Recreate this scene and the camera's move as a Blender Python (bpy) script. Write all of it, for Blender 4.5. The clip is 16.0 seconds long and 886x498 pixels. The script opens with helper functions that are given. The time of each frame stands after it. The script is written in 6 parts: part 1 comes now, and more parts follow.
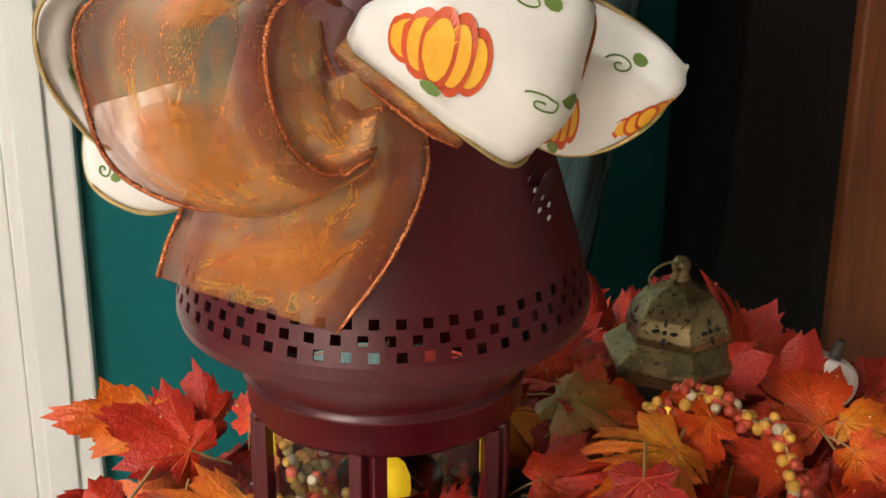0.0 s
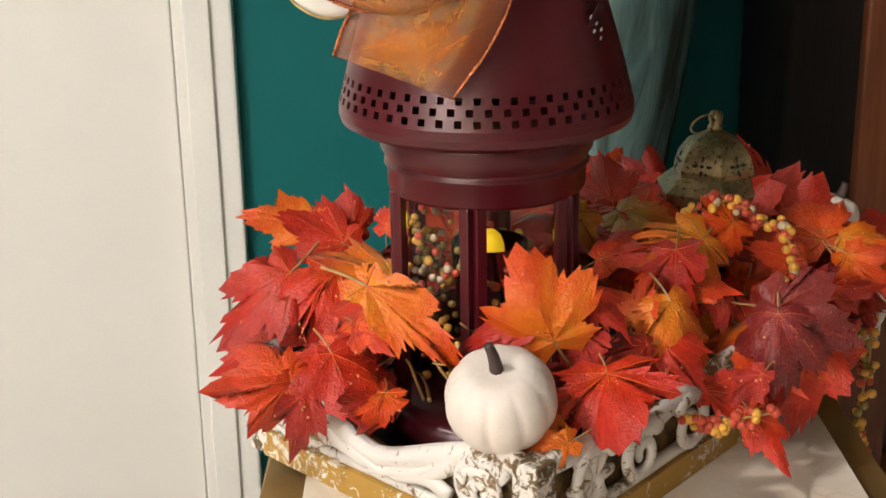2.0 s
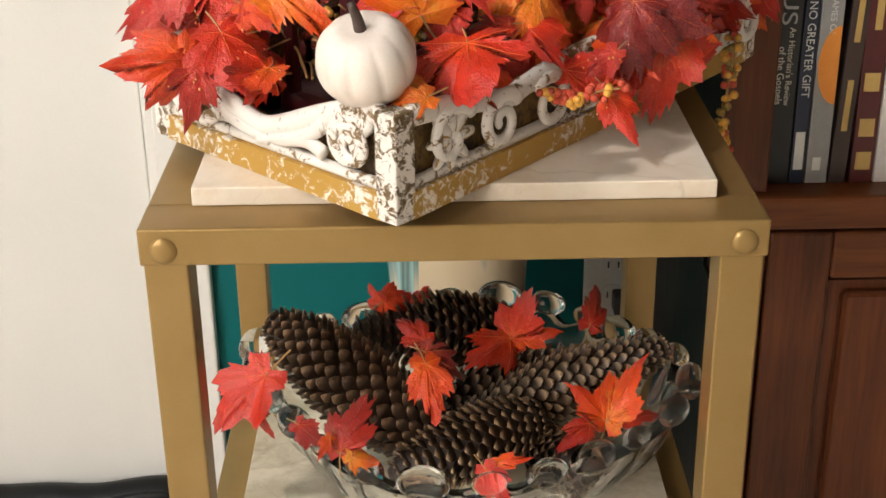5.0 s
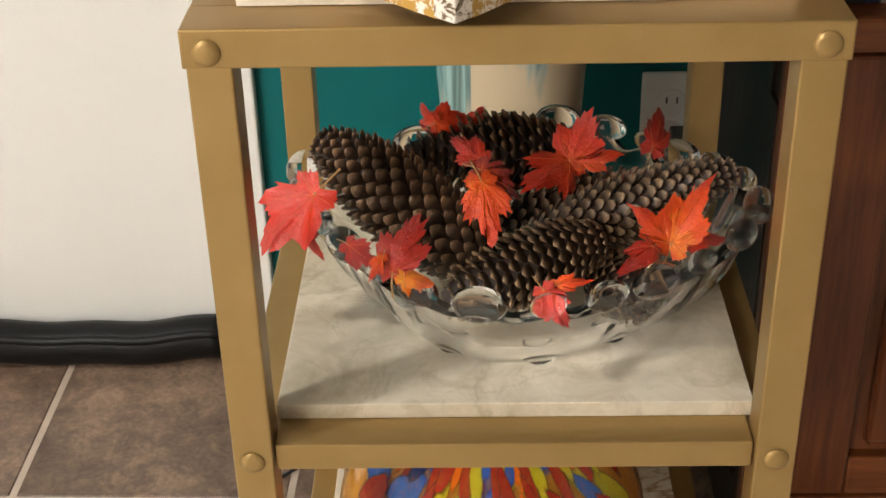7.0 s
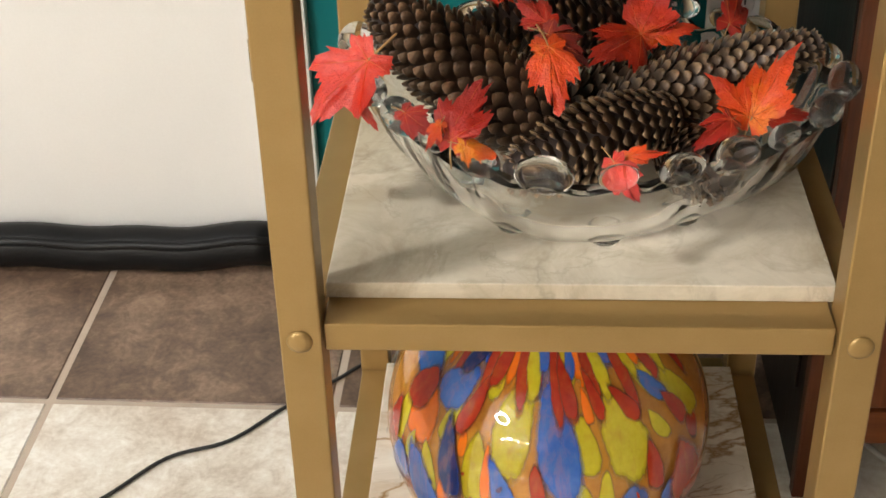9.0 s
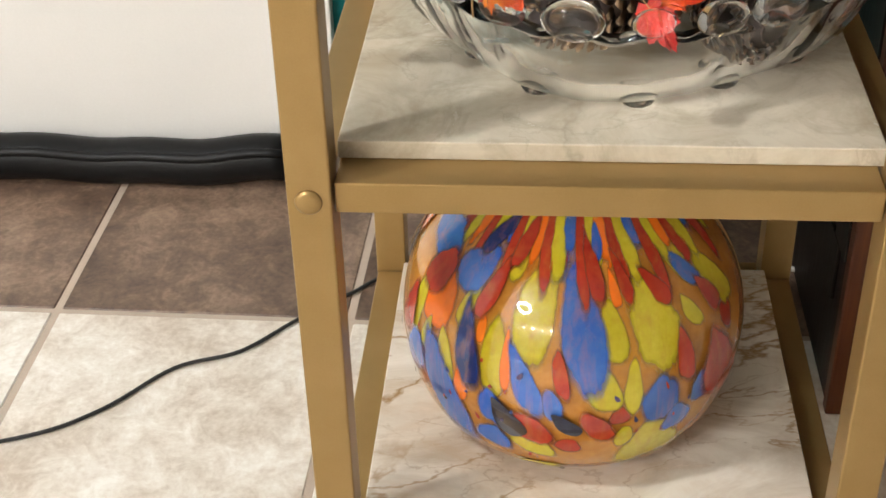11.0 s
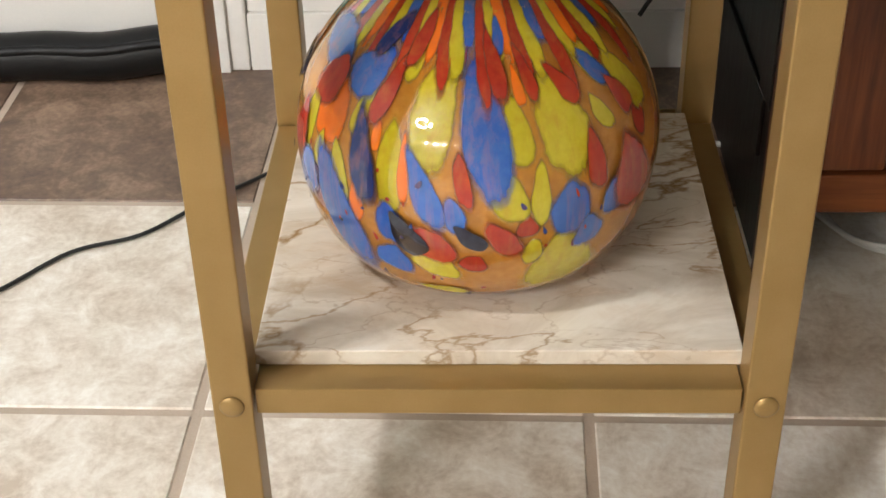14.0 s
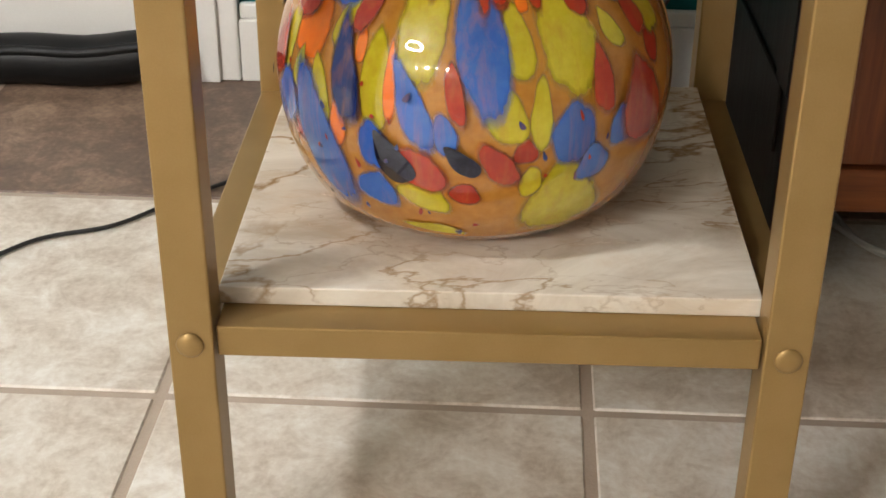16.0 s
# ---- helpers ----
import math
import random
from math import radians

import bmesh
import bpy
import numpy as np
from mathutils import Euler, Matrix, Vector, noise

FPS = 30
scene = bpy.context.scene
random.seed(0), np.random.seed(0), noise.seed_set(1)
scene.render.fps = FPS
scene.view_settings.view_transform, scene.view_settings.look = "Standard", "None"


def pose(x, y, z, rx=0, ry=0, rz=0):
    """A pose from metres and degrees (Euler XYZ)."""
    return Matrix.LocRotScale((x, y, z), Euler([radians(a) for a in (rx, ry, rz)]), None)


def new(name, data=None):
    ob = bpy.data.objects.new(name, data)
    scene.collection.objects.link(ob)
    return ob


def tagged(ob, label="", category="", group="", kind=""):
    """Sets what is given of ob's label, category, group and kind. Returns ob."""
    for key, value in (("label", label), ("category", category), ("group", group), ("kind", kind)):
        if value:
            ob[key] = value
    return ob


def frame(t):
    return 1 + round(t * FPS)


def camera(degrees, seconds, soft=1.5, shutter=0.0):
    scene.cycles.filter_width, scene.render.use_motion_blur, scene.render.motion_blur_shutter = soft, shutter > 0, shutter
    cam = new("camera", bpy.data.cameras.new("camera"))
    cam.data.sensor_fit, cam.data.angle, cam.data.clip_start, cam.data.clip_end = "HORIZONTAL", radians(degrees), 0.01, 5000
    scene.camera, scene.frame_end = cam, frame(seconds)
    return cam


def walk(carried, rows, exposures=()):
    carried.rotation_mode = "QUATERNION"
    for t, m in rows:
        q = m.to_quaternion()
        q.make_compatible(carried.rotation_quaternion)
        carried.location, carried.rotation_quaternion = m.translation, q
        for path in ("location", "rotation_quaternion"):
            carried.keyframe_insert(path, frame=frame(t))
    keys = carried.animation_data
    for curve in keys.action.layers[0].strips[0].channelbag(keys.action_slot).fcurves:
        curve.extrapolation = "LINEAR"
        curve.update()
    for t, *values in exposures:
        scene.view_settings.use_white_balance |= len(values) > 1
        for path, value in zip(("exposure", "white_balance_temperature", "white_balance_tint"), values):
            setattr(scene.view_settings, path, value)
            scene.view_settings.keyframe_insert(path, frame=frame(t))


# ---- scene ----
cam = camera(35.00, 16.0, soft=1.6)
# seconds, eye, yaw to the left, pitch up, roll
PATH = [
    (0.0, -0.0726, -0.3700, 1.1665, -5.42, -20.67, 0.35),
    (0.5, -0.0365, -0.4325, 1.1614, -1.02, -20.59, -0.41),
    (1.0, -0.0241, -0.4806, 1.1551, 1.31, -20.70, -0.94),
    (1.5, -0.0493, -0.5270, 1.1427, 0.56, -19.41, -1.01),
    (2.0, -0.0764, -0.6105, 1.1289, -0.33, -18.70, -0.90),
    (2.5, -0.0870, -0.6757, 1.1160, -1.28, -18.89, -0.21),
    (3.0, -0.0929, -0.7068, 1.1073, -2.12, -19.71, 0.32),
    (3.5, -0.0955, -0.7118, 1.1019, -2.69, -20.85, 0.59),
    (4.0, -0.0716, -0.7087, 1.0947, -2.61, -22.06, 0.46),
    (4.5, -0.0332, -0.7138, 1.0813, -1.60, -23.19, -0.48),
    (5.0, -0.0144, -0.7157, 1.0629, -0.63, -24.65, -0.68),
    (5.2, -0.0114, -0.7140, 1.0563, -0.48, -25.48, -0.44),
    (7.3, -0.0236, -0.6882, 1.0032, 1.90, -30.79, -1.24),
    (7.5, -0.0243, -0.6877, 0.9917, 2.12, -31.20, -1.00),
    (8.0, -0.0271, -0.6706, 0.9706, 2.44, -32.44, -1.27),
    (10.5, -0.0406, -0.6555, 0.8991, 5.00, -32.49, -1.38),
    (11.0, -0.0350, -0.6482, 0.8674, 4.79, -33.77, -1.50),
    (11.5, -0.0346, -0.6498, 0.8573, 4.25, -34.55, -1.65),
    (12.0, -0.0407, -0.6560, 0.8481, 3.81, -34.66, -1.78),
    (12.5, -0.0332, -0.6513, 0.8145, 3.22, -34.77, -1.51),
    (13.0, -0.0256, -0.6594, 0.7877, 2.95, -34.80, -1.49),
    (13.5, -0.0176, -0.6620, 0.7653, 2.58, -34.58, -1.63),
    (14.0, -0.0081, -0.6556, 0.7341, 2.01, -34.11, -1.28),
    (14.5, -0.0034, -0.6448, 0.7089, 1.43, -33.22, -0.27),
    (15.0, -0.0052, -0.6466, 0.6813, 1.24, -32.32, 0.46),
    (15.5, -0.0040, -0.6432, 0.6498, 1.33, -30.92, 0.67),
    (16.0, -0.0027, -0.6412, 0.5947, 1.95, -29.12, 0.46),
]


def carried(x, y, z, yaw, pitch, roll):
    turn = Euler((radians(90 + pitch), 0, radians(yaw))).to_matrix().to_4x4()
    return Matrix.Translation((x, y, z)) @ turn @ Matrix.Rotation(radians(roll), 4, "Z")


# seconds, stops, kelvin, tint
EXPOSURES = [(0.0, -1.20, 6500, 10), (1.0, -1.16, 6500, 10), (2.0, -1.16, 6500, 10), (3.5, -1.12, 6500, 10), (5.0, -0.93, 6450, 10), (7.5, -0.91, 6450, 10),
             (10.5, -0.72, 6200, 10), (11.5, -0.71, 6150, 10), (13.0, -0.78, 6150, 10), (14.5, -0.73, 6100, 10), (16.0, -0.96, 6200, 10)]
walk(cam, [(t, carried(*rest)) for t, *rest in PATH], EXPOSURES)

# ---- helpers of this scene ----
TAU = math.tau


def part(name, bm, material, parent=None, label="", smooth=False):
    me = bpy.data.meshes.new(name)
    if smooth:
        for f in bm.faces:
            f.smooth = True
    bm.to_mesh(me)
    bm.free()
    for m in material if isinstance(material, (list, tuple)) else (material,):
        me.materials.append(m)
    ob = new(name, me)
    if parent:
        ob.parent = parent
    if label:
        ob["label"] = label
    return ob


def thing(name, label, category, at=(0, 0, 0), group="", kind="", turn=(0, 0, 0)):
    ob = new(name)
    ob.empty_display_size = 0.02
    ob.matrix_basis = pose(*at, *turn)
    return tagged(ob, label, category, group, kind)


def box(x0, y0, z0, x1, y1, z1, bevel=0.0, bm=None, seg=2):
    own = bmesh.new()
    bmesh.ops.create_cube(own, size=1)
    for v in own.verts:
        v.co = ((x0 + x1) / 2 + v.co.x * (x1 - x0), (y0 + y1) / 2 + v.co.y * (y1 - y0), (z0 + z1) / 2 + v.co.z * (z1 - z0))
    if bevel:
        bmesh.ops.bevel(own, geom=own.edges[:], offset=bevel, segments=seg, affect="EDGES", profile=0.5)
    return merge(bm, own)


def merge(bm, own):
    if bm is None:
        return own
    me = bpy.data.meshes.new("tmp")
    own.to_mesh(me)
    own.free()
    bm.from_mesh(me)
    bpy.data.meshes.remove(me)
    return bm


def lathe(profile, steps=48, at=(0, 0, 0), bm=None, closed=False):
    """Turns a profile of (radius, height) pairs about the vertical."""
    own = bmesh.new()
    rings = []
    for r, h in profile:
        rings.append([own.verts.new((at[0] + r * math.cos(TAU * k / steps), at[1] + r * math.sin(TAU * k / steps), at[2] + h)) for k in range(steps)])
    pairs = list(zip(rings, rings[1:])) + ([(rings[-1], rings[0])] if closed else [])
    for a, b in pairs:
        for k in range(steps):
            own.faces.new((a[k], a[(k + 1) % steps], b[(k + 1) % steps], b[k]))
    if not closed:
        for ring, flip in ((rings[0], True), (rings[-1], False)):
            if profile[0 if flip else -1][0] > 1e-5:
                own.faces.new(ring[::-1] if flip else ring)
    bmesh.ops.remove_doubles(own, verts=own.verts[:], dist=1e-6)
    return merge(bm, own)


def smooth_curve(points, n=6):
    """A Catmull-Rom line through points."""
    pts = [Vector(p) for p in points]
    pts = [pts[0] * 2 - pts[1], *pts, pts[-1] * 2 - pts[-2]]
    out = []
    for a, b, c, d in zip(pts, pts[1:], pts[2:], pts[3:]):
        for k in range(n):
            t = k / n
            out.append(0.5 * (2 * b + (c - a) * t + (2 * a - 5 * b + 4 * c - d) * t * t + (3 * b - a - 3 * c + d) * t ** 3))
    out.append(pts[-2])
    return out


def tube(points, radius, sides=8, bm=None, taper=1.0, cap=True):
    """A round bar along points."""
    own = bmesh.new()
    pts = [Vector(p) for p in points]
    rings, up = [], Vector((0.13, 0.21, 0.97))
    for k, p in enumerate(pts):
        d = (pts[min(k + 1, len(pts) - 1)] - pts[max(k - 1, 0)]).normalized()
        a = d.cross(up)
        a = a.normalized() if a.length > 1e-4 else d.orthogonal().normalized()
        b = d.cross(a)
        up = -b if b.dot(up) < 0 else b
        b = up = (up - d * up.dot(d)).normalized()
        a = d.cross(b)
        r = radius * (1 + (taper - 1) * k / max(1, len(pts) - 1))
        rings.append([own.verts.new(p + r * (math.cos(TAU * j / sides) * a + math.sin(TAU * j / sides) * b)) for j in range(sides)])
    for s, e in zip(rings, rings[1:]):
        for j in range(sides):
            own.faces.new((s[j], s[(j + 1) % sides], e[(j + 1) % sides], e[j]))
    if cap:
        own.faces.new(rings[0][::-1])
        own.faces.new(rings[-1])
    return merge(bm, own)


def ball(r, at=(0, 0, 0), sub=2, bm=None, scale=(1, 1, 1)):
    own = bmesh.new()
    bmesh.ops.create_icosphere(own, subdivisions=sub, radius=r)
    for v in own.verts:
        v.co = Vector((v.co.x * scale[0], v.co.y * scale[1], v.co.z * scale[2])) + Vector(at)
    return merge(bm, own)


def moved(bm, m):
    bm.transform(m)
    return bm


# ---- materials ----
def material(name, rough=0.5, metal=0.0, **kw):
    m = bpy.data.materials.new(name)
    m.use_nodes = True
    b = m.node_tree.nodes["Principled BSDF"]
    b.inputs["Roughness"].default_value = rough
    b.inputs["Metallic"].default_value = metal
    for k, v in kw.items():
        b.inputs[k.replace("_", " ")].default_value = v
    return m


def node(m, kind, **kw):
    n = m.node_tree.nodes.new(kind)
    for k, v in kw.items():
        if k in n.inputs:
            n.inputs[k].default_value = v
        else:
            setattr(n, k, v)
    return n


def wire(m, a, b):
    m.node_tree.links.new(a, b)


def shader(m):
    return m.node_tree.nodes["Principled BSDF"]


def ramp(m, fac, stops):
    n = m.node_tree.nodes.new("ShaderNodeValToRGB")
    while len(n.color_ramp.elements) < len(stops):
        n.color_ramp.elements.new(0.5)
    for e, (p, c) in zip(n.color_ramp.elements, stops):
        e.position, e.color = p, (*c, 1)
    wire(m, fac, n.inputs[0])
    return n.outputs[0]


def coords(m, space="Object"):
    return node(m, "ShaderNodeTexCoord").outputs[space]


def noise_of(m, vec, scale, detail=4.0, rough=0.55, distort=0.0):
    n = node(m, "ShaderNodeTexNoise", Scale=scale, Detail=detail, Roughness=rough, Distortion=distort)
    wire(m, vec, n.inputs["Vector"])
    return n.outputs["Fac"]


def mix(m, fac, a, b, blend="MIX"):
    n = m.node_tree.nodes.new("ShaderNodeMix")
    n.data_type, n.blend_type = "RGBA", blend
    for s, i in ((fac, 0), (a, 6), (b, 7)):
        if isinstance(s, (int, float)):
            n.inputs[i].default_value = s
        elif isinstance(s, tuple):
            n.inputs[i].default_value = (*s, 1)
        else:
            wire(m, s, n.inputs[i])
    return n.outputs[2]


def bump(m, height, strength=0.3, distance=0.001):
    n = node(m, "ShaderNodeBump", Strength=strength, Distance=distance)
    wire(m, height, n.inputs["Height"])
    wire(m, n.outputs[0], shader(m).inputs["Normal"])


def colour(m, out):
    wire(m, out, shader(m).inputs["Base Color"])


def value_to(m, fac, socket, lo, hi):
    n = node(m, "ShaderNodeMapRange")
    n.inputs["To Min"].default_value, n.inputs["To Max"].default_value = lo, hi
    wire(m, fac, n.inputs["Value"])
    wire(m, n.outputs[0], shader(m).inputs[socket])


def mottled(name, a, b, scale=40, rough=0.5, metal=0.0, fine=300, bumps=0.1, dist=0.0005, space="Object", vary=0.1, **kw):
    m = material(name, rough, metal, **kw)
    v = coords(m, space)
    n1, n2 = noise_of(m, v, scale), noise_of(m, v, fine, 3)
    colour(m, ramp(m, mix_float(m, n1, n2), [(0.3, a), (0.7, b)]))
    value_to(m, n2, "Roughness", max(0, rough - vary), min(1, rough + vary))
    if bumps:
        bump(m, n2, bumps, dist)
    return m


def mix_float(m, a, b, w=0.35):
    n = m.node_tree.nodes.new("ShaderNodeMix")
    n.inputs[0].default_value = w
    wire(m, a, n.inputs[2])
    wire(m, b, n.inputs[3])
    return n.outputs[0]


GOLD = mottled("gold_paint", (0.28, 0.175, 0.056), (0.335, 0.215, 0.080), 25, 0.36, 0.5, 900, 0.06, 0.0002)
TEAL = mottled("teal_wall_paint", (0.0, 0.098, 0.101), (0.0, 0.114, 0.117), 3, 0.55, 0, 400, 0.12, 0.0006, "Object", 0.05, Specular_IOR_Level=0.2)
WHITE = mottled("white_gloss_paint", (0.72, 0.70, 0.66), (0.80, 0.78, 0.74), 6, 0.35, 0, 250, 0.05, 0.0004)
DOORW = mottled("door_paint", (0.70, 0.68, 0.64), (0.76, 0.74, 0.70), 4, 0.45, 0, 350, 0.1, 0.0005)
ROOMW = mottled("room_wall_paint", (0.38, 0.36, 0.33), (0.44, 0.42, 0.39), 2, 0.7, 0, 200, 0.1, 0.0006)
CEIL = mottled("ceiling_paint", (0.34, 0.335, 0.32), (0.40, 0.39, 0.375), 2, 0.8, 0, 120, 0.2, 0.001)
BLACKV = mottled("black_vinyl", (0.004, 0.004, 0.004), (0.007, 0.007, 0.007), 12, 0.42, 0, 60, 0.05, 0.001, Specular_IOR_Level=0.2)
GROUT = mottled("grout", (0.42, 0.335, 0.26), (0.52, 0.425, 0.34), 30, 0.85, 0, 500, 0.4, 0.0008)
CORD = mottled("black_cord", (0.01, 0.01, 0.01), (0.02, 0.02, 0.02), 50, 0.5)
WCORD = mottled("white_cord", (0.55, 0.54, 0.5), (0.65, 0.63, 0.58), 50, 0.5)
MAROON = mottled("maroon_enamel", (0.062, 0.003, 0.007), (0.096, 0.005, 0.011), 14, 0.34, 0.1, 700, 0.05, 0.0002, Coat_Weight=0.12, Coat_Roughness=0.2)
DARKIN = mottled("dark_inside", (0.03, 0.003, 0.006), (0.05, 0.005, 0.01), 20, 0.6)
BRASS = mottled("antique_brass", (0.11, 0.082, 0.038), (0.50, 0.39, 0.20), 45, 0.30, 0.85, 400, 0.25, 0.0004)
BLACKM = mottled("black_metal", (0.012, 0.011, 0.010), (0.03, 0.027, 0.024), 40, 0.45, 0.4)


def marble(name, base, tint, vein, seed, veins=1.0, stretch=(1, 1, 1), clouds=0.55, wide=1.0):
    m = material(name, 0.22)
    v = coords(m)
    mp = node(m, "ShaderNodeMapping")
    mp.inputs["Scale"].default_value = stretch
    wire(m, v, mp.inputs["Vector"])
    v = mp.outputs[0]
    off = node(m, "ShaderNodeVectorMath", operation="ADD")
    wire(m, v, off.inputs[0])
    off.inputs[1].default_value = (seed, seed * 1.7, 0)
    v = off.outputs[0]
    cloud = noise_of(m, v, 12, 6, 0.65, 0.9)
    patch = noise_of(m, v, 16, 6, 0.65, 1.0)
    c = ramp(m, cloud, [(0.36, base), (0.62, tint)])
    c = mix(m, ramp(m, patch, [(0.51, (0, 0, 0)), (0.64, (clouds, clouds, clouds))]), c, vein)
    for sc, w, amt in ((3.4, 0.0065, 0.95 * veins), (6.8, 0.0050, 0.75 * veins), (13, 0.006, 0.35 * veins)):
        n = node(m, "ShaderNodeTexNoise", Scale=sc, Detail=7.0, Roughness=0.55, Distortion=0.35)
        wire(m, v, n.inputs["Vector"])
        d = node(m, "ShaderNodeMath", operation="SUBTRACT")
        wire(m, n.outputs["Fac"], d.inputs[0])
        d.inputs[1].default_value = 0.5
        a = node(m, "ShaderNodeMath", operation="ABSOLUTE")
        wire(m, d.outputs[0], a.inputs[0])
        line = ramp(m, a.outputs[0], [(0.0, (amt, amt, amt)), (w * wide, (0, 0, 0))])
        line = mix(m, 1.0, line, ramp(m, noise_of(m, v, sc * 1.3, 3), [(0.40, (0, 0, 0)), (0.50, (1, 1, 1))]), "MULTIPLY")
        c = mix(m, line, c, tuple(x * 0.6 for x in vein))
    colour(m, c)
    value_to(m, patch, "Roughness", 0.16, 0.34)
    return m


MARBLE_T = marble("marble_top", (0.74, 0.63, 0.50), (0.83, 0.75, 0.64), (0.70, 0.56, 0.43), 0.3, 0.35)
# Mid tile: own warm tint, base lowered to hold shade from the shelf above.
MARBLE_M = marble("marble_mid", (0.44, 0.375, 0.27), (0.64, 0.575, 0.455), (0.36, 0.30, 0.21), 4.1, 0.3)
MARBLE_B = marble("marble_low", (0.53, 0.45, 0.35), (0.76, 0.70, 0.60), (0.46, 0.26, 0.09), 7.7, 1.0, (0.75, 1.35, 1), 0.22, 1.7)


def tile_material(name, stops, rough):
    m = material(name, rough)
    v = coords(m)
    r = node(m, "ShaderNodeObjectInfo").outputs["Random"]
    add = node(m, "ShaderNodeVectorMath", operation="MULTIPLY_ADD")
    wire(m, v, add.inputs[0])
    add.inputs[1].default_value = (1, 1, 1)
    comb = node(m, "ShaderNodeCombineXYZ")
    mul = node(m, "ShaderNodeMath", operation="MULTIPLY")
    wire(m, r, mul.inputs[0])
    mul.inputs[1].default_value = 37
    wire(m, mul.outputs[0], comb.inputs[0])
    wire(m, comb.outputs[0], add.inputs[2])
    v = add.outputs[0]
    big, mid, fine = noise_of(m, v, 5, 4, 0.6, 0.5), noise_of(m, v, 26, 8, 0.72, 0.6), noise_of(m, v, 160, 3)
    f = mix_float(m, mix_float(m, big, mid, 0.5), fine, 0.15)
    colour(m, ramp(m, f, stops))
    value_to(m, mid, "Roughness", rough - 0.12, rough + 0.15)
    bump(m, mix_float(m, mid, fine, 0.3), 0.25, 0.0012)
    return m


TILE_L = tile_material("cream_tile", [(0.40, (0.52, 0.43, 0.34)), (0.5, (0.72, 0.65, 0.56)), (0.585, (0.87, 0.83, 0.76))], 0.38)
TILE_D = tile_material("brown_tile", [(0.40, (0.075, 0.045, 0.03)), (0.5, (0.15, 0.095, 0.064)), (0.62, (0.32, 0.22, 0.15))], 0.45)


def wood(name, dark, light, rough=0.38, axis=2, scale=1.0):
    m = material(name, rough, 0, Coat_Weight=0.05, Coat_Roughness=0.25, Specular_IOR_Level=0.3)
    v = coords(m)
    mp = node(m, "ShaderNodeMapping")
    s = [38 * scale] * 3
    s[axis] = 2.4 * scale
    mp.inputs["Scale"].default_value = s
    wire(m, v, mp.inputs["Vector"])
    n1 = noise_of(m, mp.outputs[0], 1.0, 5, 0.6, 1.2)
    n2 = noise_of(m, mp.outputs[0], 7.0, 3, 0.6)
    f = mix_float(m, n1, n2, 0.35)
    colour(m, ramp(m, f, [(0.3, dark), (0.72, light)]))
    bump(m, f, 0.12, 0.0006)
    value_to(m, n2, "Roughness", rough - 0.08, rough + 0.12)
    return m


CHERRY = wood("cherry_wood", (0.048, 0.0115, 0.004), (0.165, 0.046, 0.013))
CHERRY_H = wood("cherry_wood_rail", (0.075, 0.019, 0.005), (0.22, 0.065, 0.017), axis=0)
# Near black for the left side, back and floor board; right side stays cherry.
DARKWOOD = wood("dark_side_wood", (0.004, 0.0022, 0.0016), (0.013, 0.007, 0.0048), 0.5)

# ---- lights ----
world = bpy.data.worlds.new("room_world")
scene.world = world
world.use_nodes = True
world.node_tree.nodes["Background"].inputs[0].default_value = (0.9, 0.75, 0.6, 1)
world.node_tree.nodes["Background"].inputs[1].default_value = 0.006


def glow(name, col, strength):
    m = bpy.data.materials.new(name)
    m.use_nodes = True
    b = m.node_tree.nodes["Principled BSDF"]
    b.inputs["Base Color"].default_value = (*col, 1)
    b.inputs["Emission Color"].default_value = (*col, 1)
    b.inputs["Emission Strength"].default_value = strength
    return m


RING = glow("lamp_ring_glow", (1.0, 0.975, 0.93), 330)
BULB = glow("small_bulb_glow", (1.0, 0.86, 0.70), 480)
DOWN = glow("downlight_glow", (1.0, 0.97, 0.925), 640)
FLAME = glow("candle_flame_glow", (1.0, 0.62, 0.02), 1.4)
FLAME_S = glow("tiny_flame_glow", (1.0, 0.55, 0.05), 2.0)

ring_lamp = thing("ceiling_lamp", "round ring ceiling lamp, warm and lit, hung below the ceiling", "ceiling lamp", (-2.35, -2.95, 2.40))
bm = bmesh.new()
prof = [(0.36 + 0.040 * math.cos(TAU * k / 12), 0.034 * math.sin(TAU * k / 12)) for k in range(12)]
part("ring", lathe(prof, 48, bm=bm, closed=True), RING, ring_lamp, "glowing ring tube", True)
part("canopy", lathe([(0.07, 0.35), (0.07, 0.398)], 32), WHITE, ring_lamp, "white ceiling canopy", True)
# Added band over the ring, out of view: keeps light off the ceiling.
part("housing", lathe([(0.345, 0.038), (0.375, 0.038), (0.375, 0.053), (0.345, 0.053)], 48, closed=True), BLACKM, ring_lamp, "unseen dark band added to block upward light")
for k in range(3):
    a = TAU * k / 3
    part("rod", tube([(0.05 * math.cos(a), 0.05 * math.sin(a), 0.36), (0.36 * math.cos(a), 0.36 * math.sin(a), 0.045)], 0.006), WHITE, ring_lamp)

downlight = thing("ceiling_downlight", "round recessed ceiling downlight, lit", "ceiling lamp", (-1.50, -0.78, 2.79))
part("trim", lathe([(0.122, -0.004), (0.15, -0.004), (0.15, 0.009), (0.122, 0.009)], 36, closed=True), WHITE, downlight, "white trim ring")
part("lens", lathe([(0.0, 0.0), (0.12, 0.0), (0.12, 0.006), (0.0, 0.006)], 36), DOWN, downlight, "glowing lens")

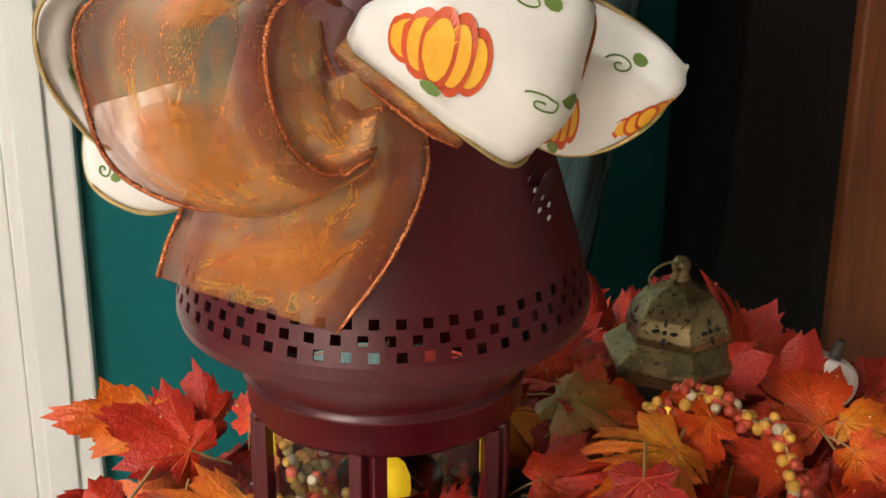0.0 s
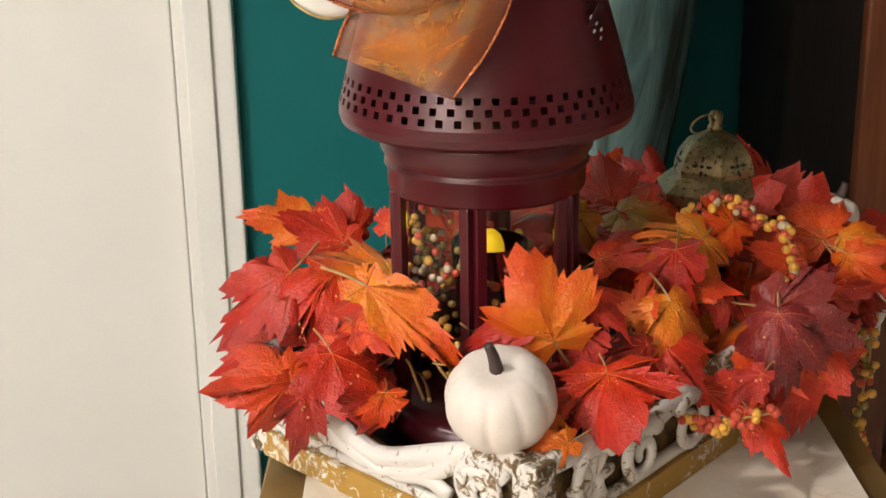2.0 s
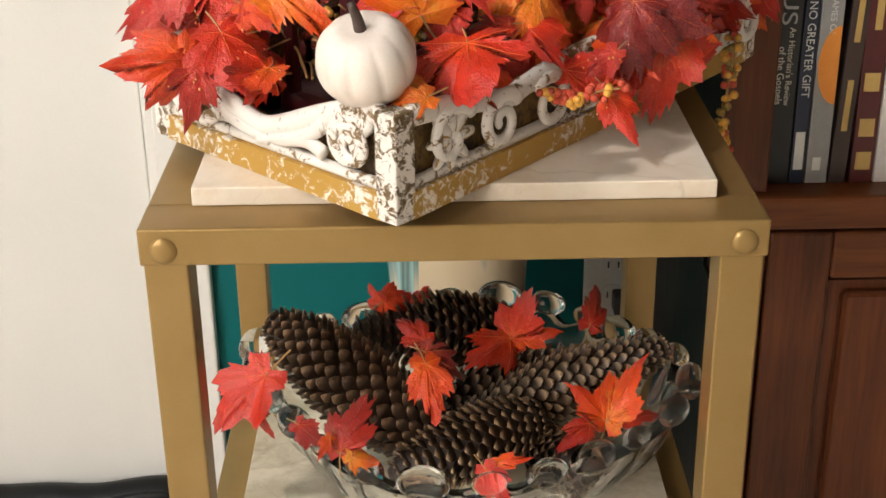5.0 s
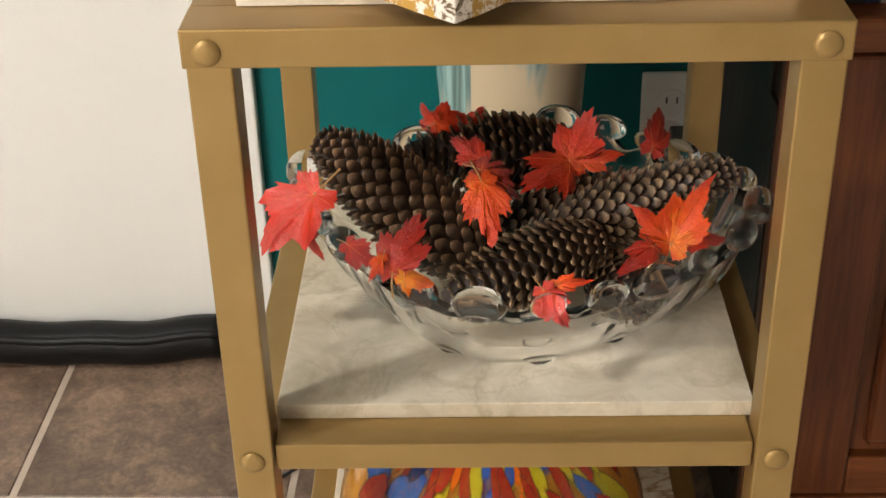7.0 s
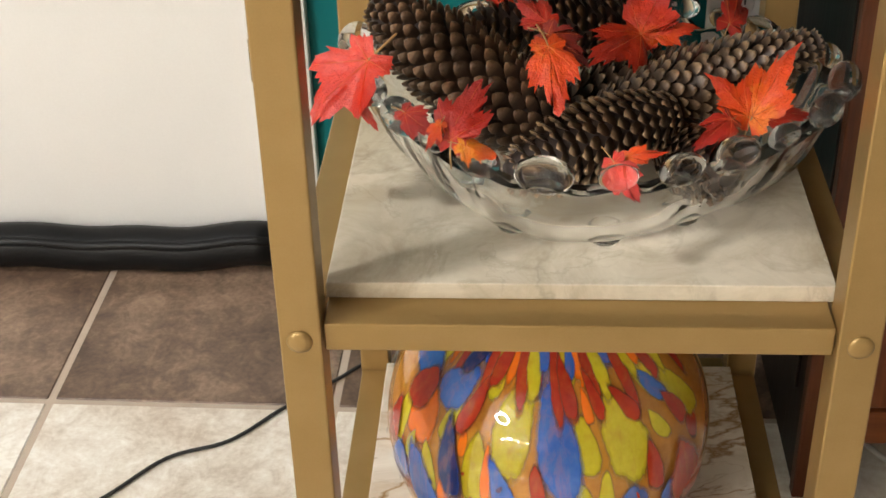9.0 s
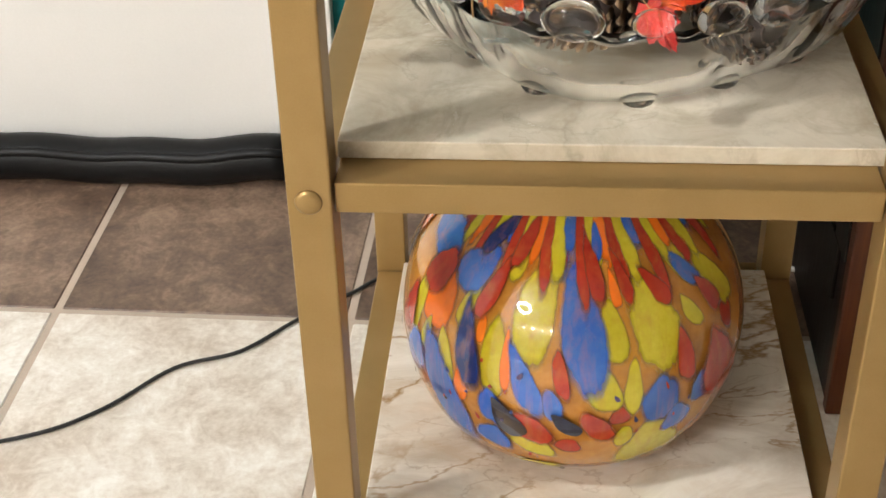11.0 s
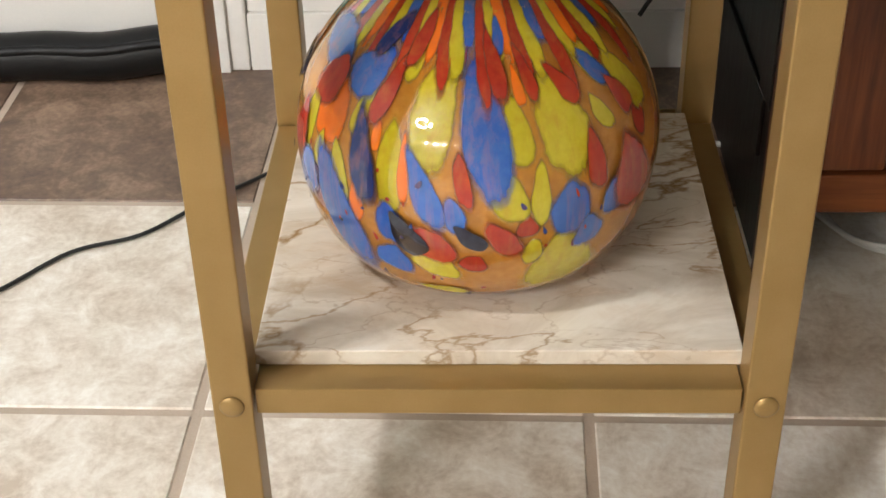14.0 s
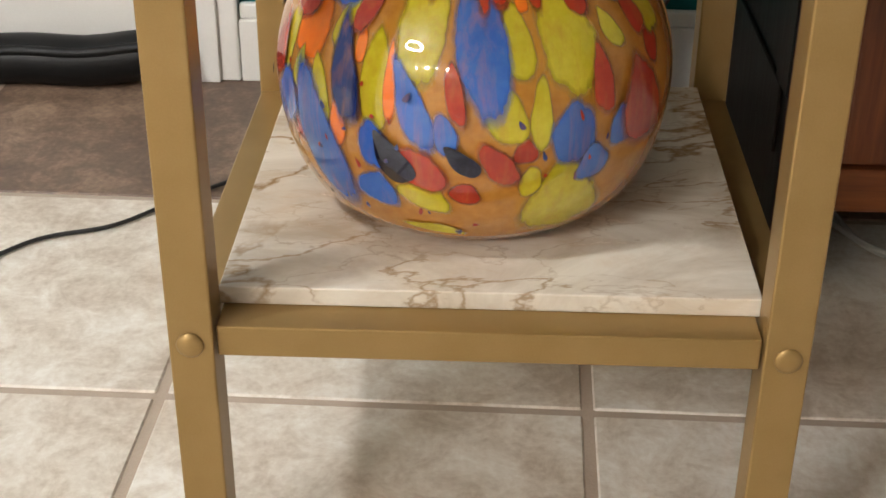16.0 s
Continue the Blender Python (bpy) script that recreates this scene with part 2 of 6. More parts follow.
wall_light = thing("wall_light_bar", "row of small lit globe bulbs on a wall bar", "wall light", (-1.9, -4.17, 1.9))
part("bar", box(-0.95, -0.02, -0.02, 0.95, 0.02, 0.02, 0.004), WHITE, wall_light)
for k in range(4):
    part("bulb", ball(0.045, (-0.81 + 0.54 * k, 0.07, 0), 3), BULB, wall_light, "glowing globe bulb", True)

# ---- room ----
WALL_Y = 0.81
floor = part("floor", box(-3.2, -4.2, -0.14, 3.2, 1.2, -0.0016), GROUT)
tagged(floor, "tiled floor in cream and brown stone-look tiles", "floor", kind="structure")
tagged(part("ceiling", box(-3.2, -4.2, 2.8, 3.2, 1.2, 2.9), CEIL), "plain white ceiling", "ceiling", kind="structure")
DOOR_L, DOOR_R, CASE = -1.16, -0.3405, -0.2755
wall = box(CASE - 0.03, WALL_Y, 0, 3.2, WALL_Y + 0.12, 2.8)
box(DOOR_L - 0.02, WALL_Y, 2.08, CASE - 0.03, WALL_Y + 0.12, 2.8, bm=wall)
box(-3.2, WALL_Y, 0, DOOR_L - 0.02, WALL_Y + 0.12, 2.8, bm=wall)
tagged(part("wall_north", wall, TEAL), "teal painted wall", "wall", kind="structure")
tagged(part("wall_west", box(-3.3, -4.2, 0, -3.2, 1.2, 2.8), ROOMW), "plain painted wall", "wall", kind="structure")
tagged(part("wall_east", box(3.2, -4.2, 0, 3.3, 1.2, 2.8), ROOMW), "plain painted wall", "wall", kind="structure")
tagged(part("wall_south", box(-3.2, -4.3, 0, 3.2, -4.2, 2.8), ROOMW), "plain painted wall", "wall", kind="structure")
tagged(part("wall_behind_door", box(DOOR_L - 0.1, WALL_Y + 0.125, 0, CASE, WALL_Y + 0.2, 2.8), ROOMW), "plain wall closing the doorway", "wall", kind="structure")

# door, casing, hinge, sweep
door = thing("door_1", "plain white painted door, closed, with a black draft guard at its foot", "door", kind="structure")
part("slab", box(DOOR_L, WALL_Y + 0.002, 0.012, DOOR_R, WALL_Y + 0.037, 2.03, 0.002), DOORW, door)
casing = box(DOOR_R + 0.004, WALL_Y - 0.016, 0, CASE, WALL_Y + 0.01, 2.10, 0.003)
box(DOOR_R + 0.016, WALL_Y - 0.021, 0, CASE - 0.022, WALL_Y - 0.0162, 2.09, 0.0015, bm=casing)
casing_ob = tagged(part("door_casing", casing, WHITE), "white painted door casing", "trim", kind="structure")
for z0 in (0.243, 1.0, 1.75):
    h = thing("hinge", "small worn brass door hinge", "hinge", (DOOR_R + 0.001, WALL_Y - 0.004, z0))
    for k in range(5):
        b = lathe([(0.0062, k * 0.018), (0.0068, k * 0.018 + 0.001), (0.0068, k * 0.018 + 0.0165), (0.0062, k * 0.018 + 0.0175)], 16)
        part("knuckle", b, BRASS if k < 3 else WHITE, h)
    part("pin", lathe([(0.002, -0.004), (0.005, -0.003), (0.005, 0.0), (0.003, 0.093), (0.0055, 0.093), (0.0055, 0.097), (0.002, 0.099)], 16), BRASS, h, "", True)
sweep = bmesh.new()
pts = []
for k in range(41):
    x = DOOR_L - 0.03 + k / 40 * (DOOR_R - DOOR_L + 0.037)
    pts.append((x, WALL_Y - 0.028 + 0.002 * math.sin(x * 31), 0.029 + 0.0035 * math.sin(x * 17 + 1) + 0.002 * math.sin(x * 47)))
sweep = tube(pts, 0.028, 14)
guard = thing("draft_guard", "black padded vinyl draft guard along the foot of the door", "draft guard")
part("roll", sweep, BLACKV, guard, "", True)
part("flap", moved(tube([(p[0], p[1] - 0.020, p[2] + 0.016) for p in pts], 0.006, 8), Matrix()), BLACKV, guard, "", True)

base = box(CASE + 0.001, WALL_Y - 0.014, 0, 3.19, WALL_Y, 0.070, 0.001)
box(CASE + 0.001, WALL_Y - 0.010, 0.070, 3.19, WALL_Y, 0.088, 0.003, bm=base)
tagged(part("baseboard", base, WHITE), "white painted baseboard", "trim", kind="structure")

# ---- side table ----
ZT, ZM, ZB = 0.7360, 0.4610, 0.1726
OUT, POST, DEPTH = 0.177, 0.028, 0.366
table = thing("side_table", "three-tier gold-painted metal side table with marble shelves", "side table")
for sx in (-1, 1):
    for y0 in (0, DEPTH - POST):
        x0 = -OUT if sx < 0 else OUT - POST
        p = part("leg", box(x0 + (0.0020 if sx < 0 else 0.001), y0 + 0.001, 0, x0 + POST - (0.0020 if sx > 0 else 0.001), y0 + POST - 0.001, ZT - 0.0085, 0.0012), GOLD, table)
top = [(-OUT, 0, OUT, 0.036), (-OUT, DEPTH - 0.036, OUT, DEPTH)]
for x0, y0, x1, y1 in top:
    part("top_rail", box(x0, y0, ZT - 0.0095, x1, y1, ZT + 0.013, 0.0012), GOLD, table)
for sx in (-1, 1):
    part("top_rail", box(min(sx * OUT, sx * (OUT - POST)), 0.0365, ZT - 0.0095, max(sx * OUT, sx * (OUT - POST)), DEPTH - 0.0365, ZT + 0.0125, 0.0012), GOLD, table)
for z in (ZM, ZB):
    for y0 in (0.0055, DEPTH - POST - 0.005):
        part("rail", box(-OUT + POST, y0, z - 0.0095, OUT - POST, y0 + 0.0295, z + 0.0097, 0.001), GOLD, table)
    for sx in (-1, 1):
        a, b = sorted((sx * (OUT - 0.003), sx * (OUT - POST + 0.002)))
        part("rail", box(a, POST, z - 0.0095, b, DEPTH - POST, z + 0.0095, 0.001), GOLD, table)
for z in (ZT, ZM, ZB):
    for sx in (-1, 1):
        for y, s in ((0, -1), (DEPTH, 1)):
            b = lathe([(0.0078, 0.0), (0.0078, 0.0006), (0.0070, 0.0016), (0.0045, 0.0024), (0.0, 0.0027)], 24)
            b.transform(Matrix.Rotation(radians(90 if s < 0 else -90), 4, "X"))
            b.transform(Matrix.Translation((sx * 0.163, y + (0.0009 if (z != ZT and s < 0) else 0.0), z)))
            part("rivet", b, GOLD, table, "", True)
for z, x, y, mat_, lab in ((ZT + 0.0132, 0.001, 0.0325, MARBLE_T, "cream marble tile"), (ZM + 0.0098, 0.0015, 0.0325, MARBLE_M, "grey-cream marble tile, darkened for shade under the top shelf"), (ZB + 0.0098, 0.0005, 0.0295, MARBLE_B, "cream marble tile with brown veins")):
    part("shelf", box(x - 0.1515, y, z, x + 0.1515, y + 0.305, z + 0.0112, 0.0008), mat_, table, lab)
Z_TOP, Z_MID, Z_LOW = ZT + 0.0246, ZM + 0.0212, ZB + 0.0212

# ---- maple leaves ----
TONES = {
    "red": ((0.80, 0.10, 0.008), (0.58, 0.020, 0.003), (0.42, 0.008, 0.004)),
    "flame": ((0.82, 0.24, 0.010), (0.74, 0.065, 0.004), (0.55, 0.016, 0.003)),
    "orange": ((0.72, 0.33, 0.016), (0.76, 0.17, 0.006), (0.65, 0.045, 0.003)),
    "ochre": ((0.55, 0.36, 0.05), (0.66, 0.27, 0.02), (0.60, 0.10, 0.01)),
    "olive": ((0.20, 0.20, 0.03), (0.42, 0.25, 0.03), (0.62, 0.10, 0.01)),
    "crimson": ((0.58, 0.035, 0.006), (0.42, 0.011, 0.003), (0.28, 0.005, 0.003)),
    "wine": ((0.50, 0.05, 0.012), (0.22, 0.010, 0.010), (0.12, 0.005, 0.008)),
}


def leaf_material(name, tones):
    m = material("leaf_" + name, 0.33, 0, Coat_Weight=0.7, Coat_Roughness=0.03)
    tc = node(m, "ShaderNodeTexCoord")
    v = tc.outputs["UV"]
    r = node(m, "ShaderNodeObjectInfo").outputs["Random"]
    sep = node(m, "ShaderNodeSeparateXYZ")
    wire(m, v, sep.inputs[0])
    n = noise_of(m, tc.outputs["Object"], 2.6, 4, 0.6, 0.8)
    mul = node(m, "ShaderNodeMath", operation="MULTIPLY_ADD")
    wire(m, n, mul.inputs[0])
    mul.inputs[1].default_value = 1.7
    wire(m, sep.outputs[0], mul.inputs[2])
    add = node(m, "ShaderNodeMath", operation="MULTIPLY_ADD")
    wire(m, r, add.inputs[0])
    add.inputs[1].default_value = 0.45
    wire(m, mul.outputs[0], add.inputs[2])
    scl = node(m, "ShaderNodeMath", operation="MULTIPLY")
    wire(m, add.outputs[0], scl.inputs[0])
    scl.inputs[1].default_value = 0.5
    c = ramp(m, scl.outputs[0], [(0.36, tones[0]), (0.62, tones[1]), (0.95, tones[2])])
    fine = noise_of(m, tc.outputs["Object"], 34, 4)
    c = mix(m, 0.16, c, ramp(m, fine, [(0.35, tones[2]), (0.65, tones[0])]))
    colour(m, c)
    value_to(m, fine, "Roughness", 0.26, 0.46)
    shader(m).inputs["Specular IOR Level"].default_value = 0.45
    bump(m, mix_float(m, noise_of(m, tc.outputs["Object"], 9, 3), fine, 0.35), 0.6, 0.003)
    drops = node(m, "ShaderNodeBump", Strength=1.0, Distance=0.010)
    wire(m, noise_of(m, tc.outputs["Object"], 34, 2), drops.inputs["Height"])
    wire(m, drops.outputs[0], shader(m).inputs["Coat Normal"])
    shader(m).inputs["Subsurface Weight"].default_value = 0.0
    return m


LEAF_MATS = {k: leaf_material(k, v) for k, v in TONES.items()}
VEIN = mottled("leaf_vein", (0.60, 0.09, 0.012), (0.68, 0.16, 0.02), 60, 0.45)
STEM = mottled("leaf_stalk", (0.32, 0.17, 0.06), (0.45, 0.26, 0.10), 60, 0.5)
LOBES = [(90, 1.0), (40, 0.80), (140, 0.80), (-8, 0.46), (188, 0.46)]


def leaf_outline():
    """Angles and radii of a broad, coarsely toothed maple leaf, from the lowest side lobe round to the other."""
    out = []
    order = sorted(LOBES, key=lambda l: l[0])
    prev = None
    for ang, r in order:
        if prev is not None:
            out.append(((prev[0] + ang) / 2, 0.58 * (prev[1] + r) / 1.84 + 0.09))
        for d, f in ((-22, 0.70), (-18, 0.80), (-15, 0.75), (-9, 0.89), (-7, 0.84), (0, 1.0), (7, 0.84), (9, 0.89), (15, 0.75), (18, 0.80), (22, 0.70)):
            out.append((ang + d, r * f))
        prev = (ang, r)
    out.append((226, 0.30))
    out.append((270, 0.09))
    out.append((314, 0.30))
    return out


OUTLINE = leaf_outline()


def leaf_mesh(seed, width):
    rng = random.Random(seed)
    bm = bmesh.new()
    uv = bm.loops.layers.uv.new()
    rad = {}

    def lift(x, y, r):
        ang = math.degrees(math.atan2(y, x))
        near = min(abs((ang - a + 180) % 360 - 180) for a, _ in LOBES)
        return (-curl * r * r + 0.10 * r * max(0.0, 1 - near / 26) + cup * x * x + 0.085 * math.sin(6 * x + ph) * r + 0.07 * math.sin(9 * y + 5 * x + 2 * ph) * r + twist * x * y)

    curl, cup, ph, twist = rng.uniform(0.05, 0.9), rng.uniform(-0.9, 0.9), rng.uniform(0, 6), rng.uniform(-0.8, 0.8)
    pts = []
    for ang, r in OUTLINE:
        a = radians(ang + rng.uniform(-2, 2))
        rr = r * rng.uniform(0.93, 1.06)
        pts.append((rr * math.cos(a) * width, rr * math.sin(a)))
    centre = bm.verts.new((0, 0, lift(0, 0, 0)))
    rad[centre] = 0.0
    rings = []
    for f in (0.25, 0.5, 0.75, 1.0):
        ring = []
        for x, y in pts:
            v = bm.verts.new((x * f, y * f, lift(x * f, y * f, f * math.hypot(x, y))))
            rad[v] = f * math.hypot(x, y)
            ring.append(v)
        rings.append(ring)
    n = len(pts)
    for k in range(n):
        j = (k + 1) % n
        faces = [(centre, rings[0][k], rings[0][j])]
        faces += [(a[k], b[k], b[j], a[j]) for a, b in zip(rings, rings[1:])]
        for f in faces:
            try:
                face = bm.faces.new(f)
            except ValueError:
                continue
            face.smooth = True
            for loop in face.loops:
                loop[uv].uv = (rad[loop.vert], 0)
    for ang, r in LOBES:
        a = radians(ang)
        line = [(f * r * math.cos(a) * width, f * r * math.sin(a)) for f in (0.0, 0.3, 0.6, 0.88)]
        side = (-math.sin(a), math.cos(a))
        rows = []
        for k, (x, y) in enumerate(line):
            w = 0.0055 * (1 - 0.8 * k / 3)
            rows.append([bm.verts.new((x + s * w * side[0], y + s * w * side[1], lift(x, y, math.hypot(x, y)) + (0.010 if s == 0 else 0.003))) for s in (-1, 0, 1)])
        for p, q in zip(rows, rows[1:]):
            for s in (0, 1):
                f = bm.faces.new((p[s], p[s + 1], q[s + 1], q[s]))
                f.material_index = 1
    tail = [(0, 0, 0), (0.02, -0.2, -0.03), (0.06, -0.42, -0.10)]
    before = len(bm.faces)
    bm = tube(smooth_curve(tail, 3), 0.014, 5, bm)
    bm.faces.ensure_lookup_table()
    for f in bm.faces[before:]:
        f.material_index = 2
    me = bpy.data.meshes.new("leaf")
    bm.to_mesh(me)
    bm.free()
    return me


LEAF_SHAPES = {}
leaf_rng = random.Random(11)


def leaf(parent, root, tip, tone, width=1.0, roll=None):
    """A leaf from its stalk to its tip, its upper face turned up and outward."""
    kind = (tone, round(width, 1), leaf_rng.randrange(6))
    if kind not in LEAF_SHAPES:
        me = leaf_mesh(len(LEAF_SHAPES) + 3, max(0.42, width) * 0.95)
        for m in (LEAF_MATS[tone], VEIN, STEM):
            me.materials.append(m)
        LEAF_SHAPES[kind] = me
    root, tip = Vector(root), Vector(tip)
    axis = tip - root
    size = axis.length
    y = axis.normalized()
    out = Vector((-0.1 + leaf_rng.uniform(-0.5, 0.5), -0.62, 0.62 + leaf_rng.uniform(-0.3, 0.3)))
    z = (out - y * out.dot(y)).normalized()
    x = y.cross(z)
    m = Matrix((x, y, z)).transposed().to_4x4()
    ob = new("leaf", LEAF_SHAPES[kind])
    ob.parent = parent
    ob.matrix_basis = Matrix.Translation(root) @ m @ Matrix.Scale(size, 4)
    verts = ob.data.vertices
    for _ in range(9):
        v = verts[leaf_rng.randrange(len(verts))].co
        if v.y > 0.05 and len(GLINTS) < 900:
            GLINTS.append((parent, ob.matrix_basis @ v))
    return ob


GLINTS = []
garland = thing("leaf_garland", "bright red and orange artificial maple leaf garland filling the carved tray", "leaf garland", kind="")
leaf(garland, (-0.1323, 0.0750, 0.8399), (-0.1169, 0.0450, 0.8115), "red", 1.00)
leaf(garland, (-0.1544, 0.0750, 0.8242), (-0.2011, 0.0600, 0.8253), "flame", 0.90)
leaf(garland, (-0.1445, 0.0600, 0.8245), (-0.1529, 0.0400, 0.7961), "crimson", 0.70)
leaf(garland, (-0.1575, 0.1300, 0.8656), (-0.2008, 0.1000, 0.8351), "crimson", 0.70)
leaf(garland, (-0.1315, 0.1900, 0.8624), (-0.1718, 0.1900, 0.8890), "red", 0.80)
leaf(garland, (-0.1473, 0.2000, 0.8703), (-0.1967, 0.1900, 0.8823), "orange", 0.55)
leaf(garland, (-0.1255, 0.2100, 0.8627), (-0.1270, 0.2200, 0.8914), "red", 0.90)
leaf(garland, (-0.1010, 0.1200, 0.8651), (-0.1393, 0.1100, 0.8910), "orange", 0.85)
leaf(garland, (-0.1317, 0.1300, 0.8662), (-0.1460, 0.0900, 0.8477), "red", 1.00)
leaf(garland, (-0.1119, 0.0650, 0.8810), (-0.0598, 0.0350, 0.8521), "orange", 0.45)
leaf(garland, (-0.1056, 0.2000, 0.8677), (-0.0983, 0.2100, 0.8893), "red", 0.90)
leaf(garland, (-0.1595, 0.1500, 0.8570), (-0.1812, 0.1400, 0.8717), "red", 0.70)
leaf(garland, (-0.1631, 0.1000, 0.8285), (-0.1760, 0.0900, 0.8371), "red", 1.00)
leaf(garland, (-0.0170, 0.0500, 0.8551), (-0.0373, 0.0450, 0.9065), "orange", 1.00)
leaf(garland, (-0.0020, 0.0600, 0.8565), (0.0017, 0.0400, 0.8360), "crimson", 0.90)
leaf(garland, (0.0087, 0.0350, 0.8431), (0.0102, -0.0100, 0.8224), "red", 1.25)
leaf(garland, (-0.0146, -0.0050, 0.8256), (-0.0455, -0.0150, 0.8184), "orange", 0.55)
leaf(garland, (-0.0218, 0.0550, 0.8650), (-0.0655, 0.0500, 0.8658), "crimson", 0.50)
leaf(garland, (0.0289, 0.0900, 0.8491), (0.0381, 0.1000, 0.8727), "flame", 1.00)
leaf(garland, (0.0488, 0.0900, 0.8599), (0.0623, 0.0600, 0.8255), "orange", 0.90)
leaf(garland, (0.0561, 0.1200, 0.8789), (0.0468, 0.0900, 0.8509), "crimson", 0.90)
leaf(garland, (0.0366, 0.2000, 0.8767), (0.0682, 0.1700, 0.8752), "olive", 1.00)
leaf(garland, (0.1085, 0.1100, 0.8463), (0.1551, 0.0900, 0.8342), "wine", 1.00)
leaf(garland, (0.1095, 0.1000, 0.8476), (0.1002, 0.0700, 0.8165), "wine", 1.05)
leaf(garland, (0.1343, 0.1200, 0.8266), (0.1269, 0.0900, 0.7732), "red", 0.70)
leaf(garland, (0.1490, 0.2200, 0.8544), (0.1692, 0.2400, 0.8896), "red", 1.00)
leaf(garland, (0.1598, 0.2000, 0.8559), (0.1422, 0.2300, 0.8873), "flame", 1.00)
leaf(garland, (0.1708, 0.2000, 0.8577), (0.2106, 0.1900, 0.8625), "orange", 0.60)
leaf(garland, (0.1697, 0.1800, 0.8533), (0.1904, 0.1600, 0.8366), "flame", 1.00)
leaf(garland, (0.1545, 0.1600, 0.8401), (0.1854, 0.1500, 0.8420), "red", 0.80)
leaf(garland, (0.0911, 0.0700, 0.8026), (0.1078, 0.0500, 0.7757), "red", 0.55)
leaf(garland, (0.0673, 0.0800, 0.8127), (0.1071, 0.0700, 0.8114), "red", 0.60)
leaf(garland, (0.0357, 0.2400, 0.8715), (0.0292, 0.2600, 0.9010), "red", 1.00)
leaf(garland, (0.0478, 0.2500, 0.8750), (0.0619, 0.2700, 0.8842), "red", 1.00)
leaf(garland, (0.0048, 0.1700, 0.8861), (0.0184, 0.1600, 0.8632), "ochre", 0.80)
leaf(garland, (0.0808, 0.1300, 0.8562), (0.0886, 0.1100, 0.8446), "red", 1.00)
leaf(garland, (0.0981, 0.1700, 0.8787), (0.0691, 0.1500, 0.8717), "flame", 0.90)
leaf(garland, (-0.0759, 0.2200, 0.8507), (-0.0864, 0.2400, 0.8772), "red", 1.00)
leaf(garland, (-0.1061, 0.1000, 0.8618), (-0.1311, 0.0700, 0.8511), "red", 1.00)
leaf(garland, (-0.0008, 0.0700, 0.8742), (0.0209, 0.0500, 0.8655), "red", 0.90)
leaf(garland, (0.1377, 0.1700, 0.8521), (0.1119, 0.1600, 0.8668), "flame", 1.00)
leaf(garland, (0.0761, 0.1500, 0.8747), (0.0380, 0.1100, 0.8604), "orange", 0.90)
leaf(garland, (-0.1550, 0.1300, 0.8345), (-0.1715, 0.1300, 0.8568), "red", 1.00)
leaf(garland, (-0.1191, 0.0800, 0.8546), (-0.1024, 0.0600, 0.8470), "flame", 0.80)
leaf(garland, (-0.0313, 0.0100, 0.8344), (-0.0156, -0.0050, 0.8236), "ochre", 0.80)
leaf(garland, (0.0337, 0.0700, 0.8437), (0.0118, 0.0600, 0.8463), "crimson", 0.80)
leaf(garland, (0.1432, 0.1300, 0.7960), (0.1583, 0.1200, 0.8373), "red", 0.80)
leaf(garland, (-0.0315, 0.1000, 0.8657), (-0.0174, 0.1100, 0.8872), "red", 0.90)
leaf(garland, (0.0952, 0.0700, 0.8257), (0.0772, 0.0600, 0.8112), "crimson", 0.70)
# inner leaves, lower in the tray
rng = random.Random(4)
U, V = Vector((math.cos(radians(49.5)), math.sin(radians(49.5)), 0)), Vector((math.cos(radians(135)), math.sin(radians(135)), 0))
CORNER = Vector((-0.0312, -0.027, Z_TOP))
TRAY_L, TRAY_R = 0.216, 0.392
for k in range(78):
    a, b = rng.uniform(0.04, 0.97), rng.uniform(0.08, 0.95)
    p = CORNER + U * TRAY_R * a + V * TRAY_L * b
    edge = min(a, 1 - a, b, 1 - b)
    if (p - Vector((-0.053, 0.135, Z_TOP))).length < 0.068:
        continue
    p.z = Z_TOP + 0.035 + rng.uniform(0, 0.045) + (0.025 if a > 0.35 else 0.01) * min(1, 5 * edge)
    d = Vector((rng.uniform(-1, 1), rng.uniform(-1, 0.6), rng.uniform(-0.35, 0.35))).normalized()
    leaf(garland, p, p + d * rng.uniform(0.032, 0.05), rng.choice(("red", "red", "flame", "crimson", "crimson", "orange", "wine")), 1.0)
for k in range(95):
    a, b = rng.uniform(0.0, 1.0), rng.uniform(0.05, 1.0)
    p = CORNER + U * TRAY_R * a + V * TRAY_L * b
    q = p - Vector((-0.053, 0.135, Z_TOP))
    q.z = 0
    if q.length < 0.07 or (a < 0.28 and b < 0.45):
        continue
    heap = max(0.0, 1 - (2 * a - 1) ** 4) * max(0.0, 1 - (2 * b - 1) ** 4)
    p.z = Z_TOP + 0.05 + 0.055 * heap * (0.75 + 0.25 * min(1, 2 * a)) + rng.uniform(-0.012, 0.008)
    out = (p - (CORNER + U * TRAY_R * 0.5 + V * TRAY_L * 0.5))
    d = Vector((out.x * 6 + rng.uniform(-1, 1), out.y * 6 + rng.uniform(-1.2, 0.6), rng.uniform(-0.5, 0.55))).normalized()
    leaf(garland, p, p + d * rng.uniform(0.034, 0.052), rng.choice(("red", "red", "flame", "red", "crimson", "orange", "flame")), rng.choice((0.8, 1.0)))
